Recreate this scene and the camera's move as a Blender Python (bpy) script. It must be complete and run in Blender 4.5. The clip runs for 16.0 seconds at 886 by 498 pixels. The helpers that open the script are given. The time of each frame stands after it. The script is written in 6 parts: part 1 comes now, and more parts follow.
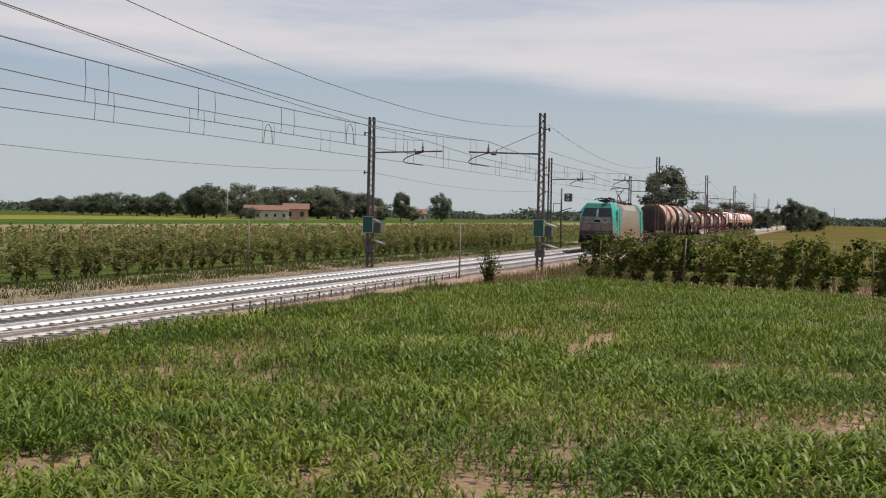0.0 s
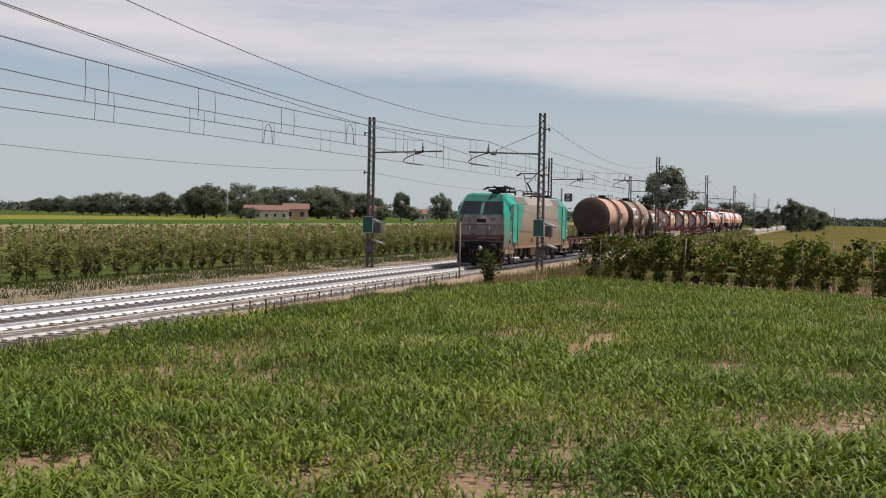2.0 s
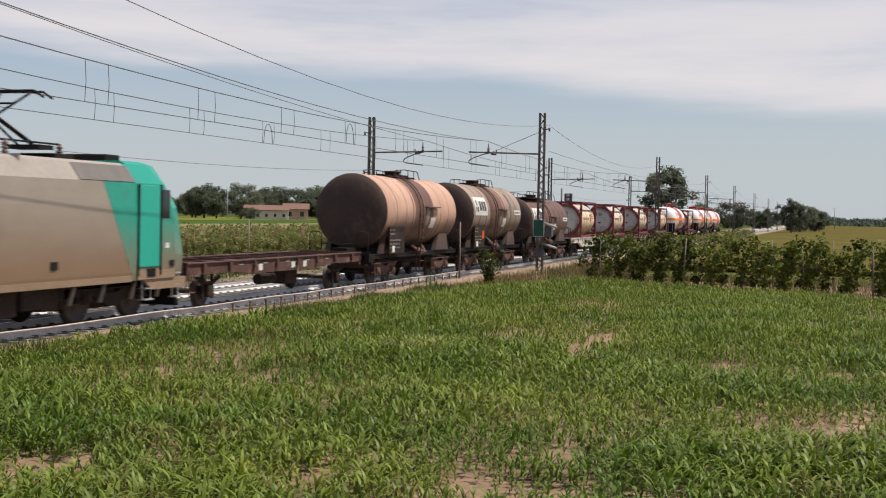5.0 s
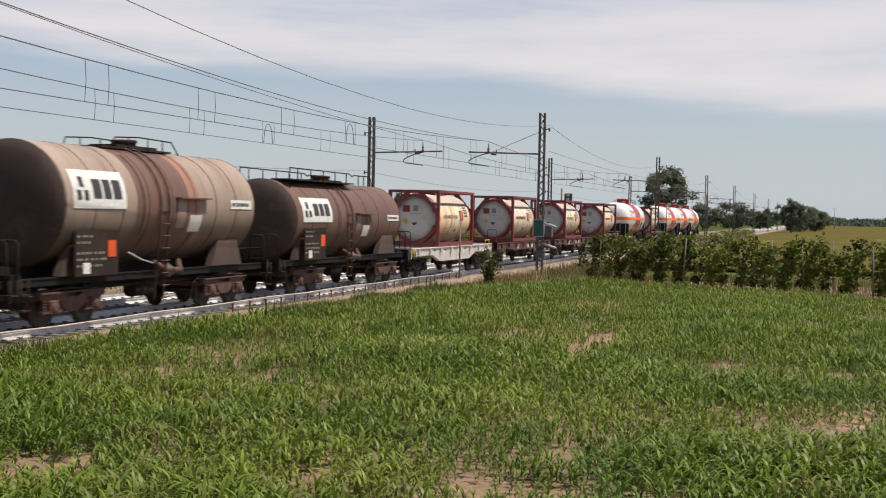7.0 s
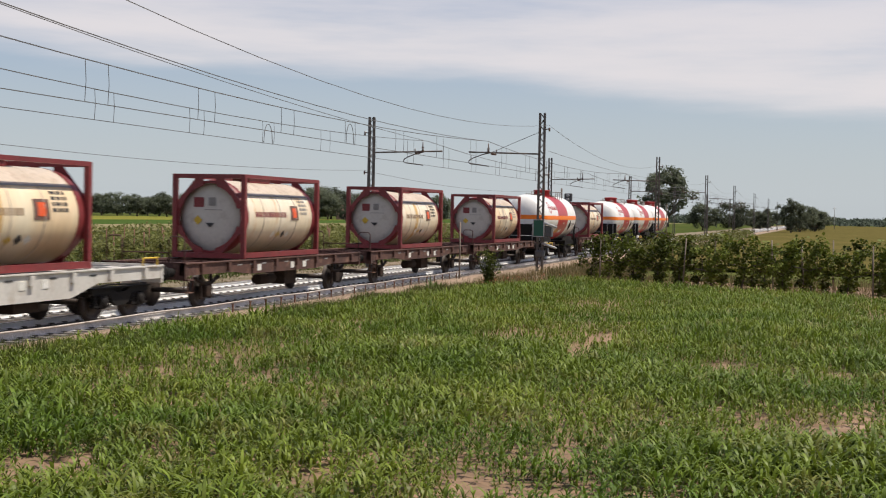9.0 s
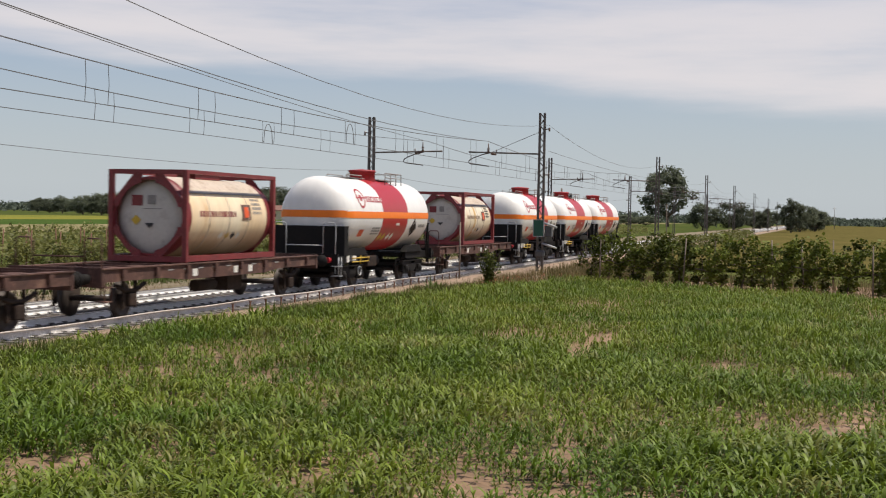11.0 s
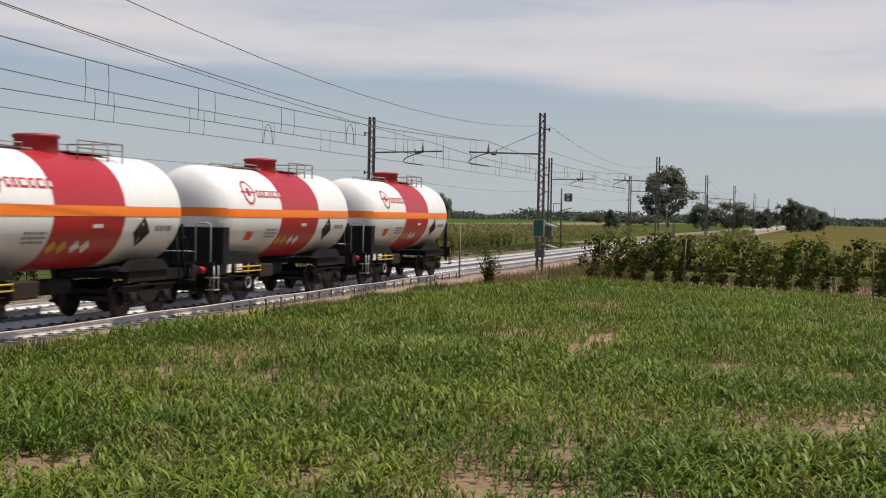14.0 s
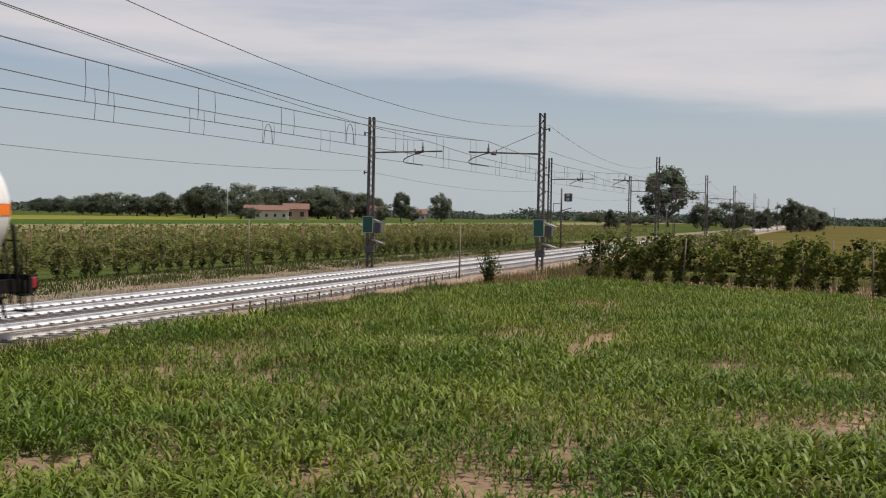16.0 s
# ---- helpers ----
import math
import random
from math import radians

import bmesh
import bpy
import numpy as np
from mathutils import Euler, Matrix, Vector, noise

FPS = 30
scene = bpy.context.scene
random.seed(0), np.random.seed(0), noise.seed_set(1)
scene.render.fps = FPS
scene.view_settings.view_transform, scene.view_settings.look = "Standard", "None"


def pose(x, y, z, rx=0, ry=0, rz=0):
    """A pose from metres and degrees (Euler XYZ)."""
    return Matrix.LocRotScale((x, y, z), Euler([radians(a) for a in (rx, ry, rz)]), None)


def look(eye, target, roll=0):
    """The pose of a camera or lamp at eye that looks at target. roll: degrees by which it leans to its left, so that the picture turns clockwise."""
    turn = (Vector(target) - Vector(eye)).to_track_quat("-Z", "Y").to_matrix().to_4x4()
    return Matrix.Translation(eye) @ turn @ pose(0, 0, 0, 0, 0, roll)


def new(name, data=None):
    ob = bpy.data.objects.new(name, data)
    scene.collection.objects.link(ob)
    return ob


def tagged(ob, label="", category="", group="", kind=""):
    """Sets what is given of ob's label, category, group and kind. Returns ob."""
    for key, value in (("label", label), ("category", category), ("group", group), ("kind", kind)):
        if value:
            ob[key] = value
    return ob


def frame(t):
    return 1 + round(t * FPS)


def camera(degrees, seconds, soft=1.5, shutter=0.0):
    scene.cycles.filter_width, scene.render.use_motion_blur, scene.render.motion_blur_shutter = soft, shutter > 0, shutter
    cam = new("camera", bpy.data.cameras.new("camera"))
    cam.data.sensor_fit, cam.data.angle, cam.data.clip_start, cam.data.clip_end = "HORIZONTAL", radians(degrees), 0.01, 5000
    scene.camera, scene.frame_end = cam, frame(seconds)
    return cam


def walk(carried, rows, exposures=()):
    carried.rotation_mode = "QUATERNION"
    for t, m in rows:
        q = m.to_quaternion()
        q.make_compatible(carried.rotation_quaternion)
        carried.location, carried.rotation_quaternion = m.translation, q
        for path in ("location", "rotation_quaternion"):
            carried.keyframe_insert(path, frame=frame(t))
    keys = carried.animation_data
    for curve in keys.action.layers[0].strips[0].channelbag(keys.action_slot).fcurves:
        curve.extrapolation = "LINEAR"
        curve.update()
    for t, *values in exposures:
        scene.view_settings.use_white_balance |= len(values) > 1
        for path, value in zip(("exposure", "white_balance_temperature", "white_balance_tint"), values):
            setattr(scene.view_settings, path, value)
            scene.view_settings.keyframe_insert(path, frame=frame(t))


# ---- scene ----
# One straight double-track line along x; near track centre y = 0, rail tops z = 0, field level z = -0.25.
EYE = Vector((0.0, -18.16, 2.796))
YAW, PITCH = radians(73.7724), radians(1.49572)
AIM = Vector((math.sin(YAW) * math.cos(PITCH), math.cos(YAW) * math.cos(PITCH), -math.sin(PITCH)))
cam = camera(36.9844, 16.0, soft=1.1, shutter=0.25)
STAND = look(EYE, EYE + AIM, 1.0778)
walk(cam, [(0.0, STAND), (16.0, STAND)], [(0.0, 0.0), (3.0, 0.02), (4.0, 0.05), (6.5, 0.12), (8.0, 0.10), (9.0, 0.08), (11.5, 0.03), (12.5, -0.02), (14.5, -0.06), (16.0, -0.08)])

# ---- light ----
SUN_TO = Vector((0.10, -0.44, 1.0)).normalized()
world = bpy.data.worlds.new("world")
scene.world = world
world.use_nodes = True
wn, wl = world.node_tree.nodes, world.node_tree.links
wn.clear()
w_out = wn.new("ShaderNodeOutputWorld")
w_bg = wn.new("ShaderNodeBackground")
w_sky = wn.new("ShaderNodeTexSky")
w_sky.sky_type = "NISHITA"
w_sky.sun_disc = False
w_sky.sun_elevation = math.asin(SUN_TO.z)
w_sky.sun_rotation = math.atan2(SUN_TO.x, SUN_TO.y)
w_sky.air_density, w_sky.dust_density, w_sky.ozone_density = 1.0, 0.8, 1.5
w_tc = wn.new("ShaderNodeTexCoord")
w_sep = wn.new("ShaderNodeSeparateXYZ")
wl.new(w_tc.outputs["Generated"], w_sep.inputs[0])
w_map = wn.new("ShaderNodeMapping")
w_map.inputs["Scale"].default_value = (2.2, 3.6, 30.0)
w_map.inputs["Rotation"].default_value = (0.0, 0.10, 0.35)
wl.new(w_tc.outputs["Generated"], w_map.inputs[0])
w_noise = wn.new("ShaderNodeTexNoise")
w_noise.inputs["Scale"].default_value = 0.9
w_noise.inputs["Detail"].default_value = 6.0
w_noise.inputs["Roughness"].default_value = 0.55
wl.new(w_map.outputs[0], w_noise.inputs["Vector"])
# a high veil of cirrus: thick from about four degrees up, streaky
w_h = wn.new("ShaderNodeMapRange")
w_h.inputs["From Min"].default_value, w_h.inputs["From Max"].default_value = 0.055, 0.095
w_h.inputs["To Min"].default_value, w_h.inputs["To Max"].default_value = -0.20, 0.37
w_slant = wn.new("ShaderNodeMath")
w_slant.operation = "MULTIPLY_ADD"
w_slant.inputs[1].default_value = -0.075
wl.new(w_sep.outputs["Y"], w_slant.inputs[0])
wl.new(w_sep.outputs["Z"], w_slant.inputs[2])
wl.new(w_slant.outputs[0], w_h.inputs["Value"])
w_add = wn.new("ShaderNodeMath")
w_add.operation = "ADD"
wl.new(w_h.outputs[0], w_add.inputs[0])
wl.new(w_noise.outputs["Fac"], w_add.inputs[1])
w_ramp = wn.new("ShaderNodeMapRange")
w_ramp.interpolation_type = "SMOOTHSTEP"
w_ramp.inputs["From Min"].default_value, w_ramp.inputs["From Max"].default_value = 0.45, 0.98
w_ramp.inputs["To Max"].default_value = 0.85
wl.new(w_add.outputs[0], w_ramp.inputs["Value"])
w_over = wn.new("ShaderNodeMapRange")
w_over.inputs["From Min"].default_value, w_over.inputs["From Max"].default_value = 0.135, 0.34
w_over.inputs["To Min"].default_value, w_over.inputs["To Max"].default_value = 1.0, 0.25
wl.new(w_sep.outputs["Z"], w_over.inputs["Value"])
w_thin = wn.new("ShaderNodeMath")
w_thin.operation = "MULTIPLY"
wl.new(w_ramp.outputs[0], w_thin.inputs[0])
wl.new(w_over.outputs[0], w_thin.inputs[1])
w_mix = wn.new("ShaderNodeMix")
w_mix.data_type = "RGBA"
w_mix.inputs["B"].default_value = (7.7, 7.2, 7.25, 1)
wl.new(w_thin.outputs[0], w_mix.inputs["Factor"])
w_tint = wn.new("ShaderNodeMix")
w_tint.data_type = "RGBA"
w_tint.blend_type = "MULTIPLY"
w_tint.inputs["Factor"].default_value = 1.0
w_tint.inputs["B"].default_value = (0.80, 0.83, 0.98, 1)
wl.new(w_sky.outputs[0], w_tint.inputs["A"])
w_low = wn.new("ShaderNodeMapRange")
w_low.inputs["From Min"].default_value, w_low.inputs["From Max"].default_value = 0.02, 0.20
w_low.inputs["To Min"].default_value, w_low.inputs["To Max"].default_value = 0.85, 0.0
wl.new(w_sep.outputs["Z"], w_low.inputs["Value"])
w_haze = wn.new("ShaderNodeMix")
w_haze.data_type = "RGBA"
w_haze.inputs["B"].default_value = (5.1, 5.55, 5.85, 1)
wl.new(w_low.outputs[0], w_haze.inputs["Factor"])
wl.new(w_tint.outputs["Result"], w_haze.inputs["A"])
wl.new(w_haze.outputs["Result"], w_mix.inputs["A"])
wl.new(w_mix.outputs["Result"], w_bg.inputs["Color"])
w_bg.inputs["Strength"].default_value = 0.10
wl.new(w_bg.outputs[0], w_out.inputs["Surface"])

sun = new("sun", bpy.data.lights.new("sun", "SUN"))
sun.data.energy, sun.data.angle, sun.data.color = 4.8, radians(0.6), (1.0, 0.925, 0.81)
sun.matrix_basis = look(SUN_TO * 100, (0, 0, 0))


# ---- materials ----
def surf(name, c1, c2, scale=1.0, rough=0.7, metal=0.0, bump=0.15, stretch=(1, 1, 1), edge=0.5, c3=None, vary=0.0, spec=0.5, through_light=0.0, grain=0.25, dirt_shade=None):
    """A surface of two tones in large patches, fine grain, an optional third tone in stains, and relief."""
    m = bpy.data.materials.new(name)
    m.use_nodes = True
    n, l = m.node_tree.nodes, m.node_tree.links
    b = n["Principled BSDF"]
    tc = n.new("ShaderNodeTexCoord")
    mp = n.new("ShaderNodeMapping")
    mp.inputs["Scale"].default_value = stretch
    l.new(tc.outputs["Object"], mp.inputs[0])
    n1 = n.new("ShaderNodeTexNoise")
    n1.inputs["Scale"].default_value, n1.inputs["Detail"].default_value = scale, 5
    l.new(mp.outputs[0], n1.inputs["Vector"])
    r1 = n.new("ShaderNodeMapRange")
    r1.inputs["From Min"].default_value, r1.inputs["From Max"].default_value = edge - 0.18, edge + 0.18
    l.new(n1.outputs["Fac"], r1.inputs["Value"])
    mix = n.new("ShaderNodeMix")
    mix.data_type = "RGBA"
    mix.inputs["A"].default_value, mix.inputs["B"].default_value = (*c1, 1), (*c2, 1)
    l.new(r1.outputs[0], mix.inputs["Factor"])
    n2 = n.new("ShaderNodeTexNoise")
    n2.inputs["Scale"].default_value, n2.inputs["Detail"].default_value = scale * 14, 4
    l.new(mp.outputs[0], n2.inputs["Vector"])
    r2 = n.new("ShaderNodeMapRange")
    r2.inputs["From Min"].default_value, r2.inputs["From Max"].default_value = 0.25, 0.75
    r2.inputs["To Min"].default_value, r2.inputs["To Max"].default_value = 1 - grain, 1 + grain
    l.new(n2.outputs["Fac"], r2.inputs["Value"])
    mul = n.new("ShaderNodeMix")
    mul.data_type, mul.blend_type = "RGBA", "MULTIPLY"
    mul.inputs["Factor"].default_value = 1.0
    l.new(r2.outputs[0], mul.inputs["B"])
    out = mix.outputs["Result"]
    if c3:
        n3 = n.new("ShaderNodeTexNoise")
        n3.inputs["Scale"].default_value, n3.inputs["Detail"].default_value = scale * 2.7, 8
        n3.inputs["Roughness"].default_value = 0.65
        l.new(mp.outputs[0], n3.inputs["Vector"])
        r3 = n.new("ShaderNodeMapRange")
        r3.inputs["From Min"].default_value, r3.inputs["From Max"].default_value = 0.54, 0.70
        l.new(n3.outputs["Fac"], r3.inputs["Value"])
        mx3 = n.new("ShaderNodeMix")
        mx3.data_type = "RGBA"
        mx3.inputs["B"].default_value = (*c3, 1)
        l.new(r3.outputs[0], mx3.inputs["Factor"])
        l.new(out, mx3.inputs["A"])
        out = mx3.outputs["Result"]
    # tone by height: dirt on most bodies, underside shade painted in on old tanks
    if dirt_shade:
        z0, z1, c4 = dirt_shade
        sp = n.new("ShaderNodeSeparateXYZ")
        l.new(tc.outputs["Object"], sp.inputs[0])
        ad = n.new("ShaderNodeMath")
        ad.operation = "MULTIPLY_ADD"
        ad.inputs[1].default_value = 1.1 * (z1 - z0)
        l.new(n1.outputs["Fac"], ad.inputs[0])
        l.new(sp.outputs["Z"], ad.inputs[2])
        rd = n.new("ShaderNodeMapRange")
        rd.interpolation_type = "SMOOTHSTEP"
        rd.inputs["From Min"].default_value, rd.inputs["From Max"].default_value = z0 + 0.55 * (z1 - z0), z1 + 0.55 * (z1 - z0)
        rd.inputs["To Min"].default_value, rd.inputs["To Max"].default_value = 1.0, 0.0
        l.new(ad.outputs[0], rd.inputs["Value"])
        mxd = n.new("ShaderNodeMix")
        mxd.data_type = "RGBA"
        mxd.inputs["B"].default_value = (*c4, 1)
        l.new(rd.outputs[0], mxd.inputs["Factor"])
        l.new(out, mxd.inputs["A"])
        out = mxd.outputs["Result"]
    l.new(out, mul.inputs["A"])
    out = mul.outputs["Result"]
    if vary:
        oi = n.new("ShaderNodeObjectInfo")
        ge = n.new("ShaderNodeNewGeometry")
        s = n.new("ShaderNodeMath")
        s.operation = "ADD"
        l.new(oi.outputs["Random"], s.inputs[0])
        l.new(ge.outputs["Random Per Island"], s.inputs[1])
        rv = n.new("ShaderNodeMapRange")
        rv.inputs["From Max"].default_value = 2.0
        rv.inputs["To Min"].default_value, rv.inputs["To Max"].default_value = 1 - vary, 1 + vary
        l.new(s.outputs[0], rv.inputs["Value"])
        mv = n.new("ShaderNodeMix")
        mv.data_type, mv.blend_type = "RGBA", "MULTIPLY"
        mv.inputs["Factor"].default_value = 1.0
        l.new(out, mv.inputs["A"])
        l.new(rv.outputs[0], mv.inputs["B"])
        out = mv.outputs["Result"]
    l.new(out, b.inputs["Base Color"])
    b.inputs["Roughness"].default_value = rough
    b.inputs["Metallic"].default_value = metal
    b.inputs["Specular IOR Level"].default_value = spec
    if through_light:
        tr = n.new("ShaderNodeBsdfTranslucent")
        l.new(out, tr.inputs["Color"])
        ms = n.new("ShaderNodeMixShader")
        ms.inputs[0].default_value = through_light
        l.new(b.outputs[0], ms.inputs[1])
        l.new(tr.outputs[0], ms.inputs[2])
        l.new(ms.outputs[0], n["Material Output"].inputs["Surface"])
    if bump:
        bp = n.new("ShaderNodeBump")
        bp.inputs["Strength"].default_value, bp.inputs["Distance"].default_value = bump, 0.02
        l.new(n2.outputs["Fac"], bp.inputs["Height"])
        l.new(bp.outputs[0], b.inputs["Normal"])
    return m


SOIL = surf("soil", (0.27, 0.168, 0.098), (0.165, 0.104, 0.06), 0.5, 0.95, bump=0.8, c3=(0.34, 0.225, 0.15))
MEADOW = surf("meadow", (0.05, 0.072, 0.02), (0.085, 0.095, 0.03), 0.02, 1.0, bump=0.0, c3=(0.06, 0.08, 0.025), spec=0.0)
STUBBLE = surf("ripening_grain", (0.125, 0.100, 0.036), (0.092, 0.082, 0.027), 0.05, 1.0, bump=0.0, spec=0.0)
RAPE = surf("yellow_crop", (0.21, 0.19, 0.04), (0.13, 0.15, 0.035), 0.02, 1.0, bump=0.0, spec=0.0)
DARK_CROP = surf("dark_green_crop", (0.05, 0.085, 0.02), (0.065, 0.10, 0.028), 0.03, 1.0, bump=0.0, spec=0.0)
DRY_CROP = surf("dry_tan_crop", (0.25, 0.21, 0.12), (0.19, 0.17, 0.085), 0.05, 1.0, bump=0.0, spec=0.0)
VERGE = surf("verge_soil", (0.24, 0.17, 0.11), (0.12, 0.11, 0.05), 0.35, 0.95, bump=0.7, c3=(0.27, 0.20, 0.145))
BALLAST = surf("grey_brown_ballast", (0.088, 0.070, 0.057), (0.056, 0.045, 0.037), 1.2, 0.95, bump=0.9, c3=(0.15, 0.125, 0.10), spec=0.2)
CLIP = surf("dark_rail_clip", (0.06, 0.05, 0.045), (0.09, 0.075, 0.065), 2.0, 0.8, bump=0.0)
CONCRETE = surf("grey_concrete", (0.185, 0.168, 0.152), (0.135, 0.12, 0.108), 1.0, 0.85, bump=0.1, vary=0.1)
RAIL = surf("white_painted_rail", (0.92, 0.91, 0.89), (0.85, 0.84, 0.82), 1.5, 0.5, bump=0.0, grain=0.04)
DULLRAIL = surf("dulled_white_rail", (0.66, 0.63, 0.60), (0.46, 0.42, 0.38), 1.5, 0.6, 0.0, bump=0.05, c3=(0.66, 0.63, 0.60))
RAILTOP = surf("worn_rail_head", (0.30, 0.26, 0.24), (0.22, 0.19, 0.175), 1.5, 0.35, 0.6, bump=0.0)
MAST = surf("weathered_mast_steel", (0.10, 0.095, 0.09), (0.16, 0.13, 0.11), 1.2, 0.75, 0.2, bump=0.1, c3=(0.14, 0.08, 0.05))
WIRE = surf("dark_wire", (0.13, 0.125, 0.125), (0.16, 0.15, 0.14), 1.0, 0.6, 0.3, bump=0.0)
INSUL = surf("insulator", (0.12, 0.07, 0.05), (0.09, 0.055, 0.04), 2.0, 0.3, bump=0.0)
BOARD = surf("green_board", (0.012, 0.085, 0.055), (0.016, 0.10, 0.065), 2.0, 0.5, bump=0.05)
WHITE = surf("white_paint", (0.78, 0.78, 0.76), (0.70, 0.70, 0.68), 1.0, 0.5, bump=0.03)
GREYBOX = surf("grey_box", (0.075, 0.075, 0.078), (0.10, 0.10, 0.10), 2.0, 0.6, bump=0.05)
PALEGREY = surf("pale_grey_metal", (0.42, 0.43, 0.43), (0.36, 0.36, 0.36), 2.0, 0.5, 0.2, bump=0.05)
WOOD = surf("old_wood", (0.16, 0.12, 0.09), (0.24, 0.20, 0.16), 2.5, 0.9, bump=0.4, stretch=(1, 1, 0.2))
RUSTPOST = surf("rusty_stake", (0.13, 0.065, 0.04), (0.20, 0.10, 0.06), 3.0, 0.85, bump=0.2)
BARK = surf("bark", (0.10, 0.075, 0.055), (0.15, 0.12, 0.09), 2.0, 0.95, bump=0.6, stretch=(1, 1, 0.25))
CORN = surf("corn_leaf", (0.066, 0.112, 0.010), (0.135, 0.170, 0.020), 0.28, 0.5, bump=0.0, vary=0.75, through_light=0.26, spec=0.27, c3=(0.185, 0.168, 0.05), edge=0.49)
GRASS = surf("grass_blade", (0.052, 0.080, 0.016), (0.105, 0.115, 0.032), 0.5, 0.75, bump=0.0, vary=0.4, through_light=0.2, spec=0.2)
DRYGRASS = surf("dry_grass_blade", (0.22, 0.155, 0.08), (0.13, 0.12, 0.045), 0.5, 0.85, bump=0.0, vary=0.4, through_light=0.2, spec=0.2)
VINE = surf("vine_leaf", (0.085, 0.112, 0.016), (0.165, 0.185, 0.030), 0.8, 0.58, bump=0.0, vary=0.8, through_light=0.34, spec=0.22)
VINEFAR = surf("far_vine_leaf", (0.135, 0.142, 0.036), (0.185, 0.182, 0.058), 0.12, 0.6, bump=0.0, vary=0.5, through_light=0.4, spec=0.3)
# tree and wood tones are paled and greyed to paint in distance haze
LEAF = surf("hazed_tree_leaf", (0.105, 0.120, 0.078), (0.135, 0.148, 0.096), 0.3, 0.8, bump=0.0, vary=0.5, through_light=0.42, spec=0.15)
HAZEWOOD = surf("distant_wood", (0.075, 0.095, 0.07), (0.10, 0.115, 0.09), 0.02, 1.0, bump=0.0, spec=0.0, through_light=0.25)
PLASTER = surf("house_plaster", (0.52, 0.33, 0.26), (0.45, 0.28, 0.22), 0.5, 0.9, bump=0.2)
PALEPLASTER = surf("pale_plaster", (0.62, 0.55, 0.47), (0.52, 0.46, 0.40), 0.5, 0.9, bump=0.2)
ROOFTILE = surf("roof_tile", (0.22, 0.115, 0.085), (0.155, 0.085, 0.065), 1.0, 0.9, bump=0.4, stretch=(1, 4, 1))
DARKPANE = surf("dark_pane", (0.03, 0.032, 0.035), (0.04, 0.04, 0.045), 1.0, 0.2, bump=0.0)

TEAL = surf("teal_paint", (0.016, 0.335, 0.24), (0.022, 0.29, 0.21), 0.5, 0.38, bump=0.0, grain=0.06, c3=(0.04, 0.24, 0.18), dirt_shade=(1.0, 2.6, (0.22, 0.175, 0.12)))
# darker teal for the cab front: its shade is in the colour, with soot
TEALSHADE = surf("sooty_shaded_teal_paint", (0.020, 0.16, 0.12), (0.035, 0.11, 0.085), 0.8, 0.5, bump=0.0, c3=(0.04, 0.05, 0.042), stretch=(1, 1, 0.5), grain=0.1)
TEALCLEAN = surf("teal_door_paint", (0.018, 0.42, 0.31), (0.022, 0.38, 0.285), 0.5, 0.35, bump=0.0, grain=0.04)
SILVER = surf("dusty_silver_paint", (0.355, 0.305, 0.25), (0.32, 0.265, 0.21), 0.3, 0.5, bump=0.0, stretch=(0.3, 1, 0.8), grain=0.06, c3=(0.30, 0.25, 0.20), dirt_shade=(1.3, 3.1, (0.235, 0.145, 0.085)))
DUST = surf("brown_dust", (0.31, 0.21, 0.135), (0.25, 0.17, 0.11), 0.7, 0.85, bump=0.05, stretch=(0.4, 1, 1.3), grain=0.1)
ROOFGREY = surf("loco_roof_grey", (0.34, 0.30, 0.26), (0.29, 0.25, 0.215), 0.6, 0.7, bump=0.05, grain=0.1)
ROOFDARK = surf("loco_roof_grille", (0.17, 0.15, 0.135), (0.13, 0.115, 0.105), 1.0, 0.7, bump=0.3, stretch=(6, 1, 1))
# nose tones carry the front's shade as well as soot stains
NOSE = surf("soiled_shaded_nose_paint", (0.33, 0.295, 0.265), (0.115, 0.094, 0.08), 1.5, 0.5, bump=0.02, c3=(0.04, 0.03, 0.026), stretch=(1, 1.3, 0.5), grain=0.15, edge=0.50)
MAROON = surf("maroon_band", (0.085, 0.022, 0.028), (0.06, 0.02, 0.022), 1.0, 0.6, bump=0.05, c3=(0.09, 0.06, 0.05))
BLACK = surf("soot_shade_black", (0.010, 0.0095, 0.009), (0.018, 0.015, 0.013), 1.0, 0.75, bump=0.1, grain=0.15, spec=0.2)
UNDER = surf("grimy_underframe", (0.026, 0.019, 0.015), (0.042, 0.028, 0.021), 1.2, 0.85, bump=0.2, c3=(0.06, 0.036, 0.025), spec=0.2)
RUSTUNDER = surf("rusty_bogie", (0.125, 0.058, 0.040), (0.06, 0.034, 0.026), 2.2, 0.85, bump=0.2, c3=(0.15, 0.085, 0.06))
RUST = surf("rusty_brown_frame", (0.115, 0.052, 0.037), (0.062, 0.031, 0.024), 0.9, 0.85, bump=0.2, c3=(0.21, 0.115, 0.08))
WHEEL = surf("wheel_steel", (0.045, 0.036, 0.031), (0.07, 0.052, 0.043), 2.0, 0.6, 0.3, bump=0.1)
GLASS = surf("cab_glass", (0.012, 0.014, 0.015), (0.018, 0.02, 0.02), 1.0, 0.06, bump=0.0)
# lower tones of the old tank shells mix dirt with painted belly shade
TANKTAN = surf("tan_soiled_tank", (0.60, 0.37, 0.265), (0.50, 0.30, 0.21), 0.35, 0.6, bump=0.03, c3=(0.38, 0.225, 0.16), stretch=(1.6, 0.5, 0.35), grain=0.12, dirt_shade=(1.9, 3.0, (0.13, 0.082, 0.06)))
